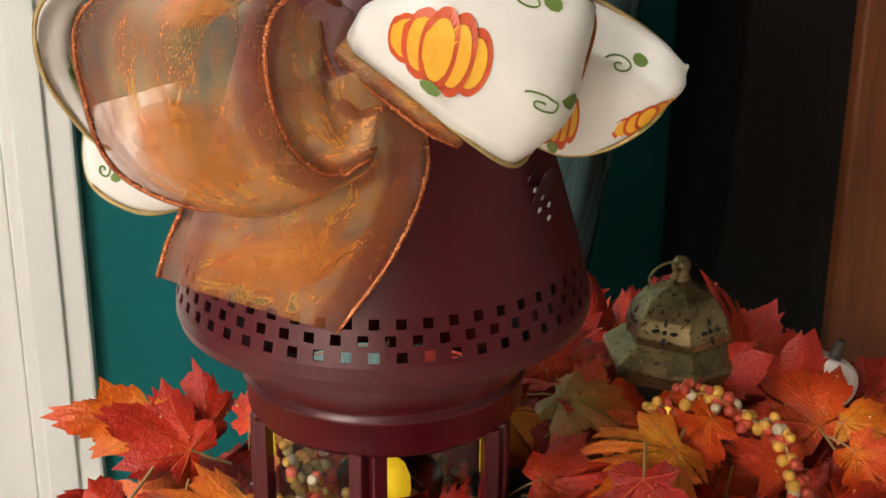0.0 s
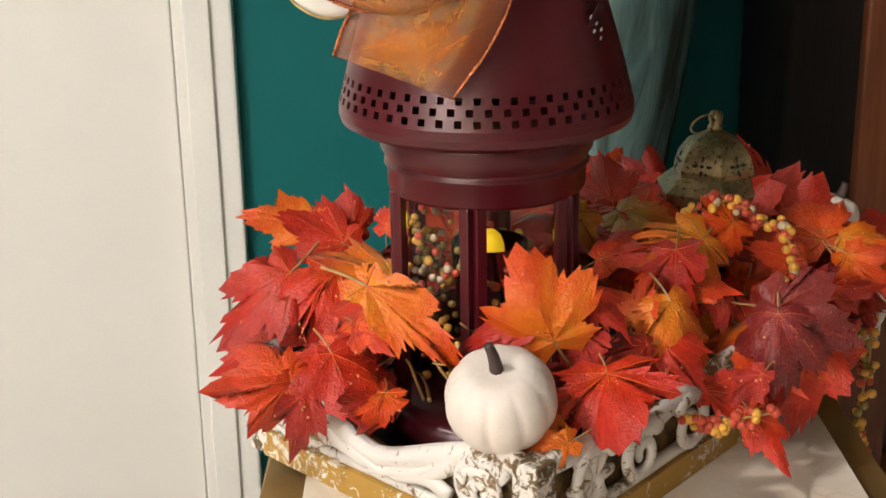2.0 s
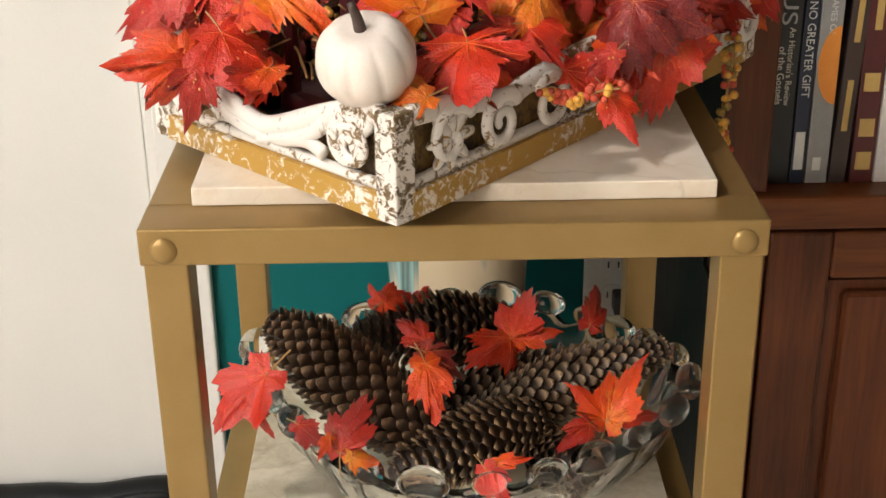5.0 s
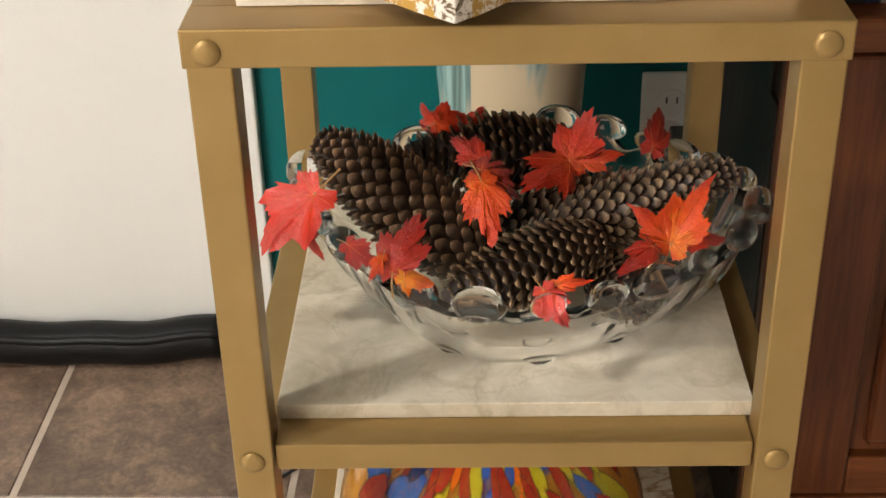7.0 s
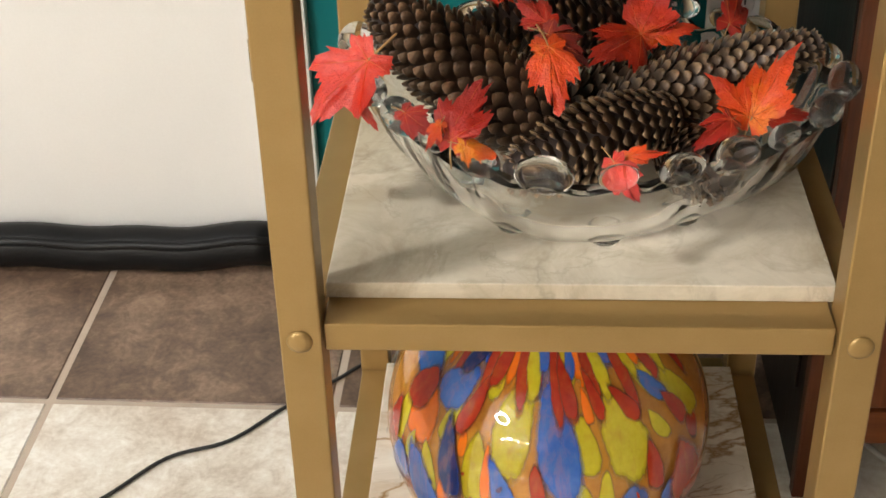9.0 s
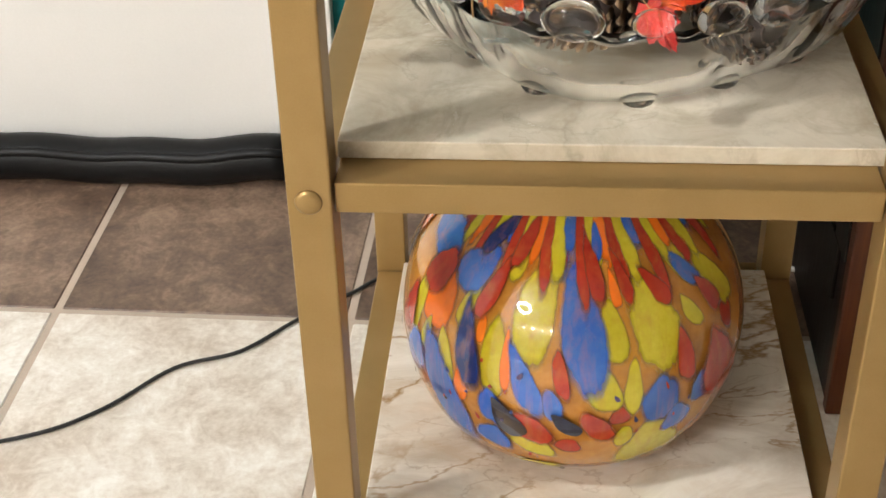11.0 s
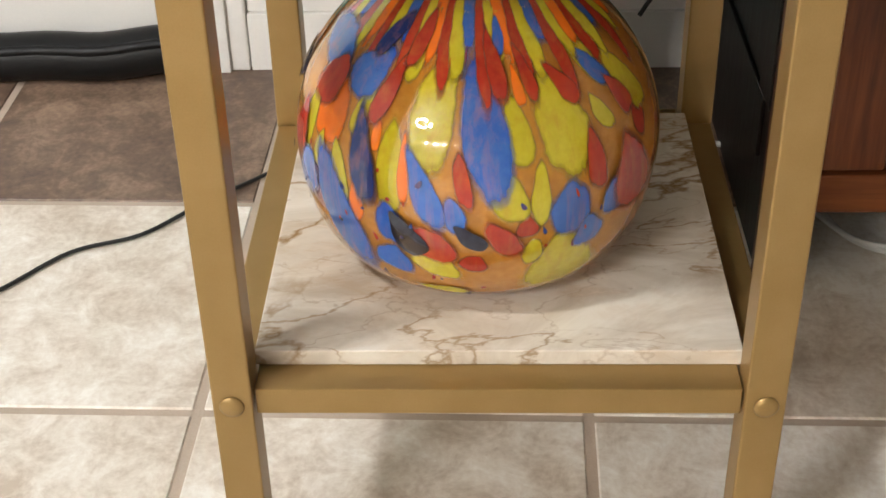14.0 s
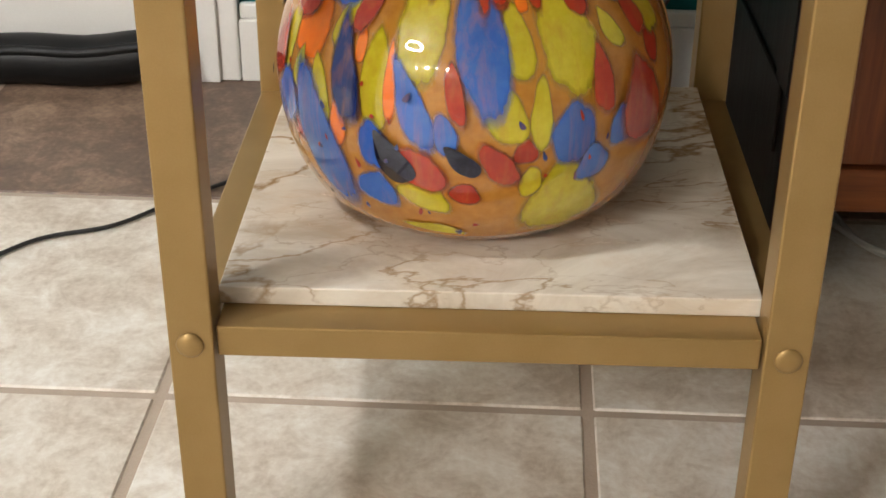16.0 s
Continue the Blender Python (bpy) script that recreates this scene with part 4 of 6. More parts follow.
class Ribbon:
    """A wired ribbon between two edge lines."""

    def __init__(self, a, b, mat_, wire_mat, sag=0.0, n=7):
        self.a, self.b = smooth_curve(a, n), smooth_curve(b, n)
        self.sag = sag
        m = 10
        bm = bmesh.new()
        uv = bm.loops.layers.uv.new()
        rows, where = [], {}
        for i, (p, q) in enumerate(zip(self.a, self.b)):
            row = []
            for j in range(m + 1):
                v = bm.verts.new(self.at(i / (len(self.a) - 1), j / m))
                where[v] = (i / (len(self.a) - 1), j / m)
                row.append(v)
            rows.append(row)
        for r, s in zip(rows, rows[1:]):
            for j in range(m):
                f = bm.faces.new((r[j], r[j + 1], s[j + 1], s[j]))
                for l in f.loops:
                    l[uv].uv = where[l.vert]
        ob = part("ribbon_loop", bm, mat_, bow, "", True)
        sol = ob.modifiers.new("thick", "SOLIDIFY")
        sol.thickness = 0.0003
        for line in (self.a, self.b):
            part("wire_edge", tube(line, 0.0009, 6), wire_mat, bow, "", True)

    def at(self, u, v, off=0.0):
        k = u * (len(self.a) - 1)
        i = min(int(k), len(self.a) - 2)
        f = k - i
        p, q = self.a[i].lerp(self.a[i + 1], f), self.b[i].lerp(self.b[i + 1], f)
        base = p.lerp(q, v)
        d = (self.a[i + 1] - self.a[i] + self.b[i + 1] - self.b[i]).normalized()
        n = (q - p).cross(d)
        n = n.normalized() if n.length > 1e-6 else Vector((0, -1, 0))
        if n.y > 0:
            n = -n
        w = self.sag * math.sin(math.pi * v) + 0.0012 * math.sin(9 * v + 7 * u)
        return base + n * (w + off)

    def patch(self, name, pts, mat_, off):
        """A printed shape from a fan of (u, v) points."""
        bm = bmesh.new()
        cu, cv = sum(p[0] for p in pts) / len(pts), sum(p[1] for p in pts) / len(pts)
        c = bm.verts.new(self.at(cu, cv, off))
        mid = [bm.verts.new(self.at((u + cu) / 2, (v + cv) / 2, off)) for u, v in pts]
        rim = [bm.verts.new(self.at(u, v, off)) for u, v in pts]
        n = len(pts)
        for k in range(n):
            j = (k + 1) % n
            bm.faces.new((c, mid[k], mid[j]))
            bm.faces.new((mid[k], rim[k], rim[j], mid[j]))
        part(name, bm, mat_, bow)

    def pumpkin(self, u, v, ru, rv, tones=None):
        red, yellow = tones or (PUMP_R, PUMP_Y)
        for k in range(-2, 3):
            cu = u + k * ru * 0.36
            w, h = ru * 0.34, rv * (1 - 0.07 * k * k)
            rank = 0.0006 * (2 - abs(k)) + 0.0002 * (k > 0)
            for grow, mat_, off in ((1.14, red, 0.0004 + rank), (0.86, yellow, 0.0007 + rank)):
                self.patch("pumpkin_print", [(min(0.995, max(0.005, cu + w * grow * math.cos(TAU * s / 28))), min(0.98, max(0.02, v + h * grow * math.sin(TAU * s / 28)))) for s in range(28)], mat_, off)
        if tones:
            return
        self.patch("leaf_print", [(u + ru * 0.25 * math.cos(TAU * s / 8), min(0.98, v - rv * 1.05 + rv * 0.18 * math.sin(TAU * s / 8))) for s in range(8)], PRINT_G, 0.0022)

    def sprig(self, u, v, r):
        line = [self.at(min(0.99, max(0.01, u + r * f * math.cos(9 * f))), min(0.97, max(0.03, v + r * f * math.sin(9 * f))), 0.0006) for f in np.linspace(0.1, 1, 22)]
        part("curl_print", tube(line, 0.00035, 5), PRINT_G, bow)
        self.patch("leaf_print", [(min(0.99, u + r * 1.3 + r * 0.5 * math.cos(TAU * s / 8)), min(0.97, v + r * 0.9 + r * 0.8 * math.sin(TAU * s / 8))) for s in range(8)], PRINT_G, 0.0007)


K = Vector((-0.074, 0.062, 1.066))
# sheer front loop, its return and its tail
s1 = Ribbon([(-0.080, 0.055, 1.092), (-0.110, 0.030, 1.098), (-0.143, 0.028, 1.082), (-0.146, 0.034, 1.055), (-0.138, 0.038, 1.030), (-0.112, 0.038, 1.018), (-0.080, 0.044, 1.022)],
       [(-0.070, 0.052, 1.078), (-0.082, 0.030, 1.086), (-0.091, 0.026, 1.078), (-0.092, 0.026, 1.060), (-0.086, 0.028, 1.040), (-0.074, 0.032, 1.030), (-0.060, 0.040, 1.036)], SHEER, COPPER, 0.006)
Ribbon([(-0.090, 0.040, 1.085), (-0.094, 0.034, 1.062), (-0.088, 0.034, 1.040), (-0.074, 0.034, 1.029), (-0.062, 0.036, 1.034)],
       [(-0.076, 0.058, 1.070), (-0.074, 0.052, 1.060), (-0.070, 0.050, 1.052), (-0.066, 0.046, 1.046), (-0.058, 0.042, 1.048)], SHEER, COPPER, 0.003)
s2 = Ribbon([(-0.056, 0.050, 1.062), (-0.044, 0.052, 1.036), (-0.045, 0.047, 1.020), (-0.056, 0.041, 0.998), (-0.0735, 0.037, 0.9755)],
       [(-0.090, 0.050, 1.050), (-0.112, 0.046, 1.030), (-0.123, 0.040, 1.012), (-0.127, 0.036, 1.002), (-0.128, 0.032, 0.9985)], SHEER, COPPER, 0.004)
Ribbon([(-0.072, 0.052, 1.062), (-0.060, 0.046, 1.052), (-0.045, 0.044, 1.040), (-0.034, 0.046, 1.034)],
       [(-0.066, 0.054, 1.070), (-0.054, 0.048, 1.066), (-0.042, 0.046, 1.056), (-0.032, 0.047, 1.040)], SHEER, COPPER, 0.003)
s1.pumpkin(0.62, 0.5, 0.11, 0.26, (SHEER_R, SHEER_Y))
s1.pumpkin(0.27, 0.55, 0.07, 0.2, (SHEER_R, SHEER_Y))
s2.pumpkin(0.74, 0.5, 0.15, 0.27, (SHEER_R, SHEER_Y))
# white satin loops
w1 = Ribbon([(-0.066, 0.048, 1.064), (-0.052, 0.036, 1.056), (-0.036, 0.032, 1.043), (-0.020, 0.032, 1.032), (-0.013, 0.040, 1.034), (-0.020, 0.050, 1.042)],
            [(-0.058, 0.048, 1.080), (-0.044, 0.034, 1.092), (-0.022, 0.028, 1.094), (0.000, 0.028, 1.084), (0.004, 0.040, 1.078), (-0.006, 0.056, 1.070)], SATIN, GILT, 0.007)
w1.pumpkin(0.29, 0.44, 0.13, 0.26)
w1.pumpkin(0.80, 0.78, 0.07, 0.20)
w1.sprig(0.58, 0.42, 0.06)
w1.sprig(0.46, 0.86, 0.05)
w2 = Ribbon([(-0.014, 0.058, 1.034), (0.002, 0.058, 1.027), (0.018, 0.056, 1.030), (0.032, 0.056, 1.040), (0.038, 0.062, 1.050)],
            [(-0.010, 0.070, 1.075), (0.006, 0.068, 1.078), (0.020, 0.064, 1.072), (0.034, 0.062, 1.062), (0.0395, 0.066, 1.054)], SATIN, GILT, 0.006)
w2.pumpkin(0.18, 0.24, 0.12, 0.20)
w2.pumpkin(0.66, 0.12, 0.16, 0.10)
w2.pumpkin(0.25, 0.86, 0.10, 0.11)
w2.sprig(0.5, 0.62, 0.08)
w3 = Ribbon([(-0.146, 0.050, 1.090), (-0.160, 0.052, 1.078), (-0.161, 0.054, 1.058), (-0.150, 0.056, 1.038), (-0.142, 0.056, 1.032)],
            [(-0.138, 0.064, 1.088), (-0.150, 0.064, 1.076), (-0.152, 0.066, 1.058), (-0.146, 0.066, 1.040), (-0.140, 0.064, 1.034)], SATIN, GILT, 0.002)
w3.sprig(0.55, 0.5, 0.12)
w4 = Ribbon([(-0.150, 0.062, 1.044), (-0.151, 0.056, 1.028), (-0.146, 0.052, 1.019), (-0.132, 0.050, 1.013), (-0.115, 0.052, 1.016)],
            [(-0.120, 0.064, 1.052), (-0.122, 0.058, 1.040), (-0.120, 0.054, 1.034), (-0.112, 0.052, 1.030), (-0.100, 0.054, 1.030)], SATIN, GILT, 0.003)
w4.sprig(0.35, 0.18, 0.08)
part("knot", ball(0.011, K, 3, scale=(1.0, 0.9, 1.1)), SHEER, bow, "gathered knot", True)

# ---- small brass lantern ----
SX, SY = 0.0987, 0.238
brass_lantern = thing("small_lantern", "small antique-brass hexagonal tealight lantern with domed pierced roof", "lantern", (SX, SY, -0.0035))


def hex_loft(levels, rot=0.0, soft=1):
    bm = bmesh.new()
    rings = []
    for r, z in levels:
        rings.append([bm.verts.new((r * math.cos(radians(60 * k + rot)), r * math.sin(radians(60 * k + rot)), z)) for k in range(6)])
    for a, b in zip(rings, rings[1:]):
        for k in range(6):
            bm.faces.new((a[k], a[(k + 1) % 6], b[(k + 1) % 6], b[k]))
    bm.faces.new(rings[0][::-1])
    bm.faces.new(rings[-1])
    bmesh.ops.bevel(bm, geom=[e for e in bm.edges], offset=0.0005, segments=1, affect="EDGES")
    return bm


part("dome", hex_loft([(0.0260, 0.893), (0.0262, 0.897), (0.0235, 0.906), (0.0175, 0.914), (0.0085, 0.9185), (0.0040, 0.9205)], 30), BRASS, brass_lantern, "domed roof with cut flower holes")
part("brim", hex_loft([(0.0375, 0.884), (0.0365, 0.8855), (0.0265, 0.8935), (0.0245, 0.894)], 30), BRASS, brass_lantern)
part("skirt", hex_loft([(0.0345, 0.876), (0.0372, 0.8838)], 30), BRASS, brass_lantern)
part("body", hex_loft([(0.0275, Z_TOP + 0.05), (0.0275, 0.877)], 30), BLACKM, brass_lantern, "dark metal body")
part("foot", hex_loft([(0.036, Z_TOP + 0.009), (0.036, Z_TOP + 0.02), (0.028, Z_TOP + 0.03), (0.028, Z_TOP + 0.05)], 30), BLACKM, brass_lantern)
part("finial", lathe([(0.0042, 0.920), (0.0050, 0.922), (0.0036, 0.9245), (0.0045, 0.927), (0.0046, 0.929), (0.003, 0.932), (0.0, 0.933)], 20), BRASS, brass_lantern, "", True)
ring_pts = [(-0.006 + 0.0075 * math.cos(a) - 0.002, -0.002 + 0.002 * math.sin(a), 0.9245 + 0.0045 * math.sin(a) + 0.003 * math.cos(a)) for a in np.linspace(0, TAU, 25)]
part("ring", tube(ring_pts, 0.0007, 6, cap=False), BRASS, brass_lantern, "thin carrying ring", True)
# Flower holes laid on as black ovals, the dark inside them given by colour.
for face in range(6):
    a = radians(60 * face)
    for dx, dz, w, h in ((0, 0, 0.0013, 0.0013), (0, 0.0042, 0.0011, 0.0022), (0, -0.0042, 0.0011, 0.0022), (0.0045, 0, 0.0022, 0.0011), (-0.0045, 0, 0.0022, 0.0011)):
        b = ball(1.0, sub=1, scale=(w, 0.0006, h))
        tilt = radians(24)
        rr = 0.0222 - (dz) * 0.35
        b.transform(Matrix.Rotation(a, 4, "Z") @ Matrix.Translation((rr, 0, 0.9018 + dz)) @ Matrix.Rotation(-tilt, 4, "Y") @ Matrix.Rotation(radians(90), 4, "Z") @ Matrix.Translation((dx, 0, 0)))
        part("cut_hole", b, CORD, brass_lantern)
led = thing("tealight", "tiny glowing tealight inside the small brass lantern", "candle", (0.0877, 0.205, 0.861))
part("flame", lathe([(0.0, 0.0), (0.0022, 0.001), (0.0017, 0.0045), (0.0, 0.007)], 12), FLAME_S, led, "glowing tip", True)
part("cup", lathe([(0.006, -0.006), (0.0065, 0.0), (0.0, 0.0)], 16), BLACKM, led, "", True)

# ---- white pumpkins ----
PUMPKIN = mottled("white_pumpkin_paint", (0.78, 0.66, 0.58), (0.84, 0.77, 0.70), 60, 0.5, 0, 500, 0.12, 0.0005)
PSTEM = mottled("pumpkin_stem", (0.035, 0.022, 0.018), (0.08, 0.05, 0.04), 200, 0.6)


def pumpkin(at, r, tilt, label):
    ob = thing("pumpkin", label, "pumpkin", at, "white pumpkins", turn=tilt)
    bm = bmesh.new()
    nt, nz = 96, 30
    rings = []
    for i in range(nz + 1):
        ph = math.pi * i / nz
        ring = []
        for k in range(nt):
            th = TAU * k / nt
            rib = 1 - 0.055 * (1 - abs(math.sin(5 * th))) ** 1.6 * math.sin(ph)
            rr = r * (math.sin(ph) ** 0.8) * rib
            z = 0.86 * r * math.cos(ph) - (0.16 * r * math.exp(-((math.sin(ph) / 0.35) ** 2)) if ph < 1.57 else -0.1 * r * math.exp(-((math.sin(ph) / 0.35) ** 2)))
            ring.append(bm.verts.new((rr * math.cos(th), rr * math.sin(th), z)))
        rings.append(ring)
    for a, b in zip(rings, rings[1:]):
        for k in range(nt):
            bm.faces.new((a[k], b[k], b[(k + 1) % nt], a[(k + 1) % nt]))
    bmesh.ops.remove_doubles(bm, verts=bm.verts[:], dist=1e-6)
    part("body", bm, PUMPKIN, ob, "", True)
    part("stem", tube(smooth_curve([(0, 0, 0.66 * r), (-0.0005, 0, 0.98 * r), (-0.0022, -0.0005, 1.32 * r)], 4), 0.0036, 9, taper=0.62), PSTEM, ob, "dark brown curved stem", True)
    return ob


pumpkin((-0.0462, 0.006, 0.8435), 0.0275, (20, -7, 0), "small white ribbed pumpkin with dark stem on the tray's corner")
pumpkin((0.178, 0.245, 0.858), 0.0165, (10, 20, 40), "small white pumpkin half buried among the leaves")

# ---- glass bowl with pine cones ----
CUT = material("cut_glass", 0.015, 0, Transmission_Weight=1.0, IOR=1.40)
shader(CUT).inputs["Base Color"].default_value = (1.0, 1.0, 0.995, 1)
bowl = thing("glass_bowl", "clear glass oval bowl with scalloped beaded rim, holding pine cones", "bowl", (0.0115, 0.194, Z_MID))


BOWL_E, BOWL_F = Vector((0.118, 0.0757, 0)), Vector((-0.0786, 0.1244, 0))
BEADS = 24


def bowl_point(th, f, inner):
    """A rounded-square bowl, one corner towards the front, with a lobed wall."""
    prof_r = [0.68, 0.75, 0.84, 0.905, 0.955, 0.99, 1.02]
    prof_z = [0.006, 0.005, 0.012, 0.024, 0.038, 0.053, 0.063]
    k = f * 6
    i = min(5, int(k))
    r = prof_r[i] + (prof_r[i + 1] - prof_r[i]) * (k - i)
    z = prof_z[i] + (prof_z[i + 1] - prof_z[i]) * (k - i)
    r += 0.016 * math.cos(BEADS * th) * f
    a, b = math.cos(th), math.sin(th)
    r *= (abs(a) ** 3 + abs(b) ** 3) ** (-1 / 3)
    z += (0.0035 * math.cos(BEADS * th) - 0.003 * math.cos(4 * th)) * f ** 3
    if inner:
        r, z = r - 0.066, z + 0.008 * (1 - f) + 0.0005
    p = (BOWL_E * a + BOWL_F * b) * r
    z -= 0.010 * f * max(0.0, p.y / 0.2)
    return p.x, p.y * (0.74 if p.y > 0 else 1.0), z


bm = bmesh.new()
steps, levels = 160, 14
rows = [[bm.verts.new(bowl_point(TAU * k / steps, j / levels, False)) for k in range(steps)] for j in range(levels + 1)]
rows += [[bm.verts.new(bowl_point(TAU * k / steps, 1 - j / levels, True)) for k in range(steps)] for j in range(levels + 1)]
for a, b in zip(rows, rows[1:]):
    for k in range(steps):
        bm.faces.new((a[k], a[(k + 1) % steps], b[(k + 1) % steps], b[k]))
bm.faces.new(rows[0][::-1])
bm.faces.new(rows[-1])
bmesh.ops.recalc_face_normals(bm, faces=bm.faces[:])
part("body", bm, CUT, bowl, "", True).visible_shadow = False
for k in range(BEADS):
    th = TAU * k / BEADS
    x, y, z = bowl_point(th, 1.0, False)
    q = Vector(bowl_point(th + 0.02, 1.0, False)) - Vector(bowl_point(th - 0.02, 1.0, False))
    b = ball(0.0122 * (1.18, 0.80, 1.02)[k % 3], (0, 0, 0), 3, scale=(1.25, 0.74, 0.82))
    b.transform(Matrix.Translation((x * 0.985, y * 0.985, z + 0.005)) @ Matrix.Rotation(math.atan2(q.y, q.x), 4, "Z"))
    part("rim_bead", b, CUT, bowl, "", True).visible_shadow = False
for k in range(12):
    th = TAU * k / 12
    x, y, z = bowl_point(th, 0.1, False)
    b = ball(0.011, (x, y, 0.0056), 2, scale=(1, 1, 0.48))
    part("foot_lobe", b, CUT, bowl, "", True).visible_shadow = False

def cone_material(name, root, tip):
    """Woody scales, dark brown at the root and paler towards the tip."""
    m = material(name, 0.36)
    v = coords(m)
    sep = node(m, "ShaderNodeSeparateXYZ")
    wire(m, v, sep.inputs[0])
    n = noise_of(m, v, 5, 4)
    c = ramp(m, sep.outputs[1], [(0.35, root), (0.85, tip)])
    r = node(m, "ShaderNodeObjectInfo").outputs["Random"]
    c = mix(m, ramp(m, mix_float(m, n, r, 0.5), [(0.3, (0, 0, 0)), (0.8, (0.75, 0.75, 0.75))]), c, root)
    colour(m, c)
    value_to(m, n, "Roughness", 0.25, 0.5)
    bump(m, n, 0.3, 0.0006)
    return m


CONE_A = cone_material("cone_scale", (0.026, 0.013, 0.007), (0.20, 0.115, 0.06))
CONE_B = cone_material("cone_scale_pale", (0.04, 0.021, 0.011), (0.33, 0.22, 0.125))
CONE_D = mottled("cone_core", (0.015, 0.008, 0.005), (0.03, 0.016, 0.01), 120, 0.7)


def scale_mesh(mat_):
    """One rounded, slightly hooked cone scale: root at the origin, pointing along +y, facing +z."""
    bm = bmesh.new()
    rows = [(-0.2, 0.5, -0.05), (0.25, 0.60, 0.12), (0.62, 0.52, 0.30), (0.88, 0.28, 0.36), (1.0, 0.0, 0.30)]
    up, low = [], []
    for y, w, z in rows:
        up.append([bm.verts.new((s * w, y, z + (0.10 if s == 0 else 0.0))) for s in (-1, 0, 1)] if w else [bm.verts.new((0, y, z))] * 3)
    for p, q in zip(up, up[1:]):
        for s in (0, 1):
            f = [p[s], p[s + 1], q[s + 1], q[s]]
            f = list(dict.fromkeys(f))
            if len(f) > 2:
                bm.faces.new(f).smooth = True
    under = [bm.verts.new((0, 0.2, -0.2)), bm.verts.new((0, 0.8, 0.02))]
    bm.faces.new((up[0][0], up[3][0], under[1], under[0]))
    bm.faces.new((under[0], under[1], up[3][2], up[0][2]))
    bm.faces.new((up[3][0], up[4][0], under[1]))
    bm.faces.new((up[4][0], up[3][2], under[1]))
    me = bpy.data.meshes.new("scale")
    bm.to_mesh(me)
    bm.free()
    me.materials.append(mat_)
    return me


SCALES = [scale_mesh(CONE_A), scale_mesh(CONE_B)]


def pine_cone(a, b, r, tone=0, open_up=0.35, rows=19):
    a, b = Vector(a), Vector(b)
    axis = (b - a).normalized()
    length = (b - a).length + r
    ob = thing("pine_cone", "long brown spruce cone with overlapping scales, lying in the glass bowl", "pine cone", group="pine cones")
    q = Vector((0, 0, 1)).rotation_difference(axis).to_matrix().to_4x4()
    ob.matrix_basis = Matrix.Translation(a - axis * r * 0.5) @ q

    def radius(f):
        return r * (math.sin(math.pi * (0.09 + 0.87 * f)) ** 0.55)

    part("core", lathe([(max(0.001, 0.78 * radius(f)), f * length) for f in np.linspace(0, 1, 14)], 20), CONE_D, ob, "", True)
    g = random.Random(int(1000 * r) + int(100 * length))
    per = 15
    for i in range(rows):
        f = (i + 0.5) / rows
        rr = radius(f)
        for k in range(per):
            th = TAU * (k + 0.5 * (i % 2)) / per + g.uniform(-0.06, 0.06)
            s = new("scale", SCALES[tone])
            s.parent = ob
            size = TAU * rr / per * 0.78 * g.uniform(0.92, 1.1)
            outw = Vector((math.cos(th), math.sin(th), 0))
            y = (Vector((0, 0, 1)) + outw * (open_up + g.uniform(-0.1, 0.12))).normalized()
            z = (outw - y * outw.dot(y)).normalized()
            x = y.cross(z)
            m = Matrix((x, y, z)).transposed().to_4x4()
            s.matrix_basis = Matrix.Translation(outw * rr * 0.86 + Vector((0, 0, f * length - size * 0.6))) @ m @ Matrix.Diagonal((size, size * 1.35, size, 1))
    return ob


pine_cone((-0.020, 0.098, 0.548), (-0.118, 0.172, 0.594), 0.0275, 0, 0.62, 21)
pine_cone((0.020, 0.125, 0.548), (0.146, 0.165, 0.575), 0.0215, 1, 0.5, 22)
pine_cone((0.050, 0.108, 0.555), (-0.032, 0.072, 0.540), 0.0225, 1, 0.5, 17)
pine_cone((0.040, 0.235, 0.560), (-0.060, 0.220, 0.566), 0.0255, 0, 0.8, 18)
pine_cone((-0.005, 0.185, 0.522), (0.105, 0.205, 0.545), 0.022, 0, 0.6, 16)
pine_cone((0.062, 0.112, 0.528), (0.085, 0.085, 0.532), 0.0200, 0, 0.45, 11)
leaf_pick = thing("leaf_pick", "red and orange artificial maple leaves tucked among the pine cones", "leaf pick")
leaf(leaf_pick, (-0.1272, 0.1200, 0.5871), (-0.1689, 0.0976, 0.5553), "red", 0.78)
leaf(leaf_pick, (-0.1342, 0.1100, 0.5720), (-0.1283, 0.0876, 0.5572), "red", 0.62)
leaf(leaf_pick, (-0.0741, 0.0600, 0.5638), (-0.0639, 0.0712, 0.6011), "crimson", 0.70)
leaf(leaf_pick, (-0.0680, 0.0550, 0.5638), (-0.0498, 0.0494, 0.5582), "orange", 0.70)
leaf(leaf_pick, (-0.0801, 0.0600, 0.5749), (-0.0879, 0.0488, 0.5679), "flame", 0.62)
leaf(leaf_pick, (-0.0183, 0.1200, 0.6115), (-0.0387, 0.1312, 0.6240), "crimson", 0.78)
leaf(leaf_pick, (-0.0182, 0.1100, 0.6085), (0.0079, 0.0988, 0.5960), "wine", 0.78)
leaf(leaf_pick, (-0.0180, 0.1000, 0.6054), (-0.0087, 0.0664, 0.5805), "flame", 0.62)
leaf(leaf_pick, (-0.0497, 0.2200, 0.5857), (-0.0623, 0.2312, 0.6026), "red", 0.70)
leaf(leaf_pick, (-0.0497, 0.2200, 0.5908), (-0.0228, 0.2312, 0.5977), "red", 0.70)
leaf(leaf_pick, (0.0449, 0.2000, 0.5688), (0.0627, 0.2224, 0.6015), "red", 0.78)
leaf(leaf_pick, (0.0449, 0.2000, 0.5688), (0.0161, 0.1664, 0.5685), "red", 0.78)
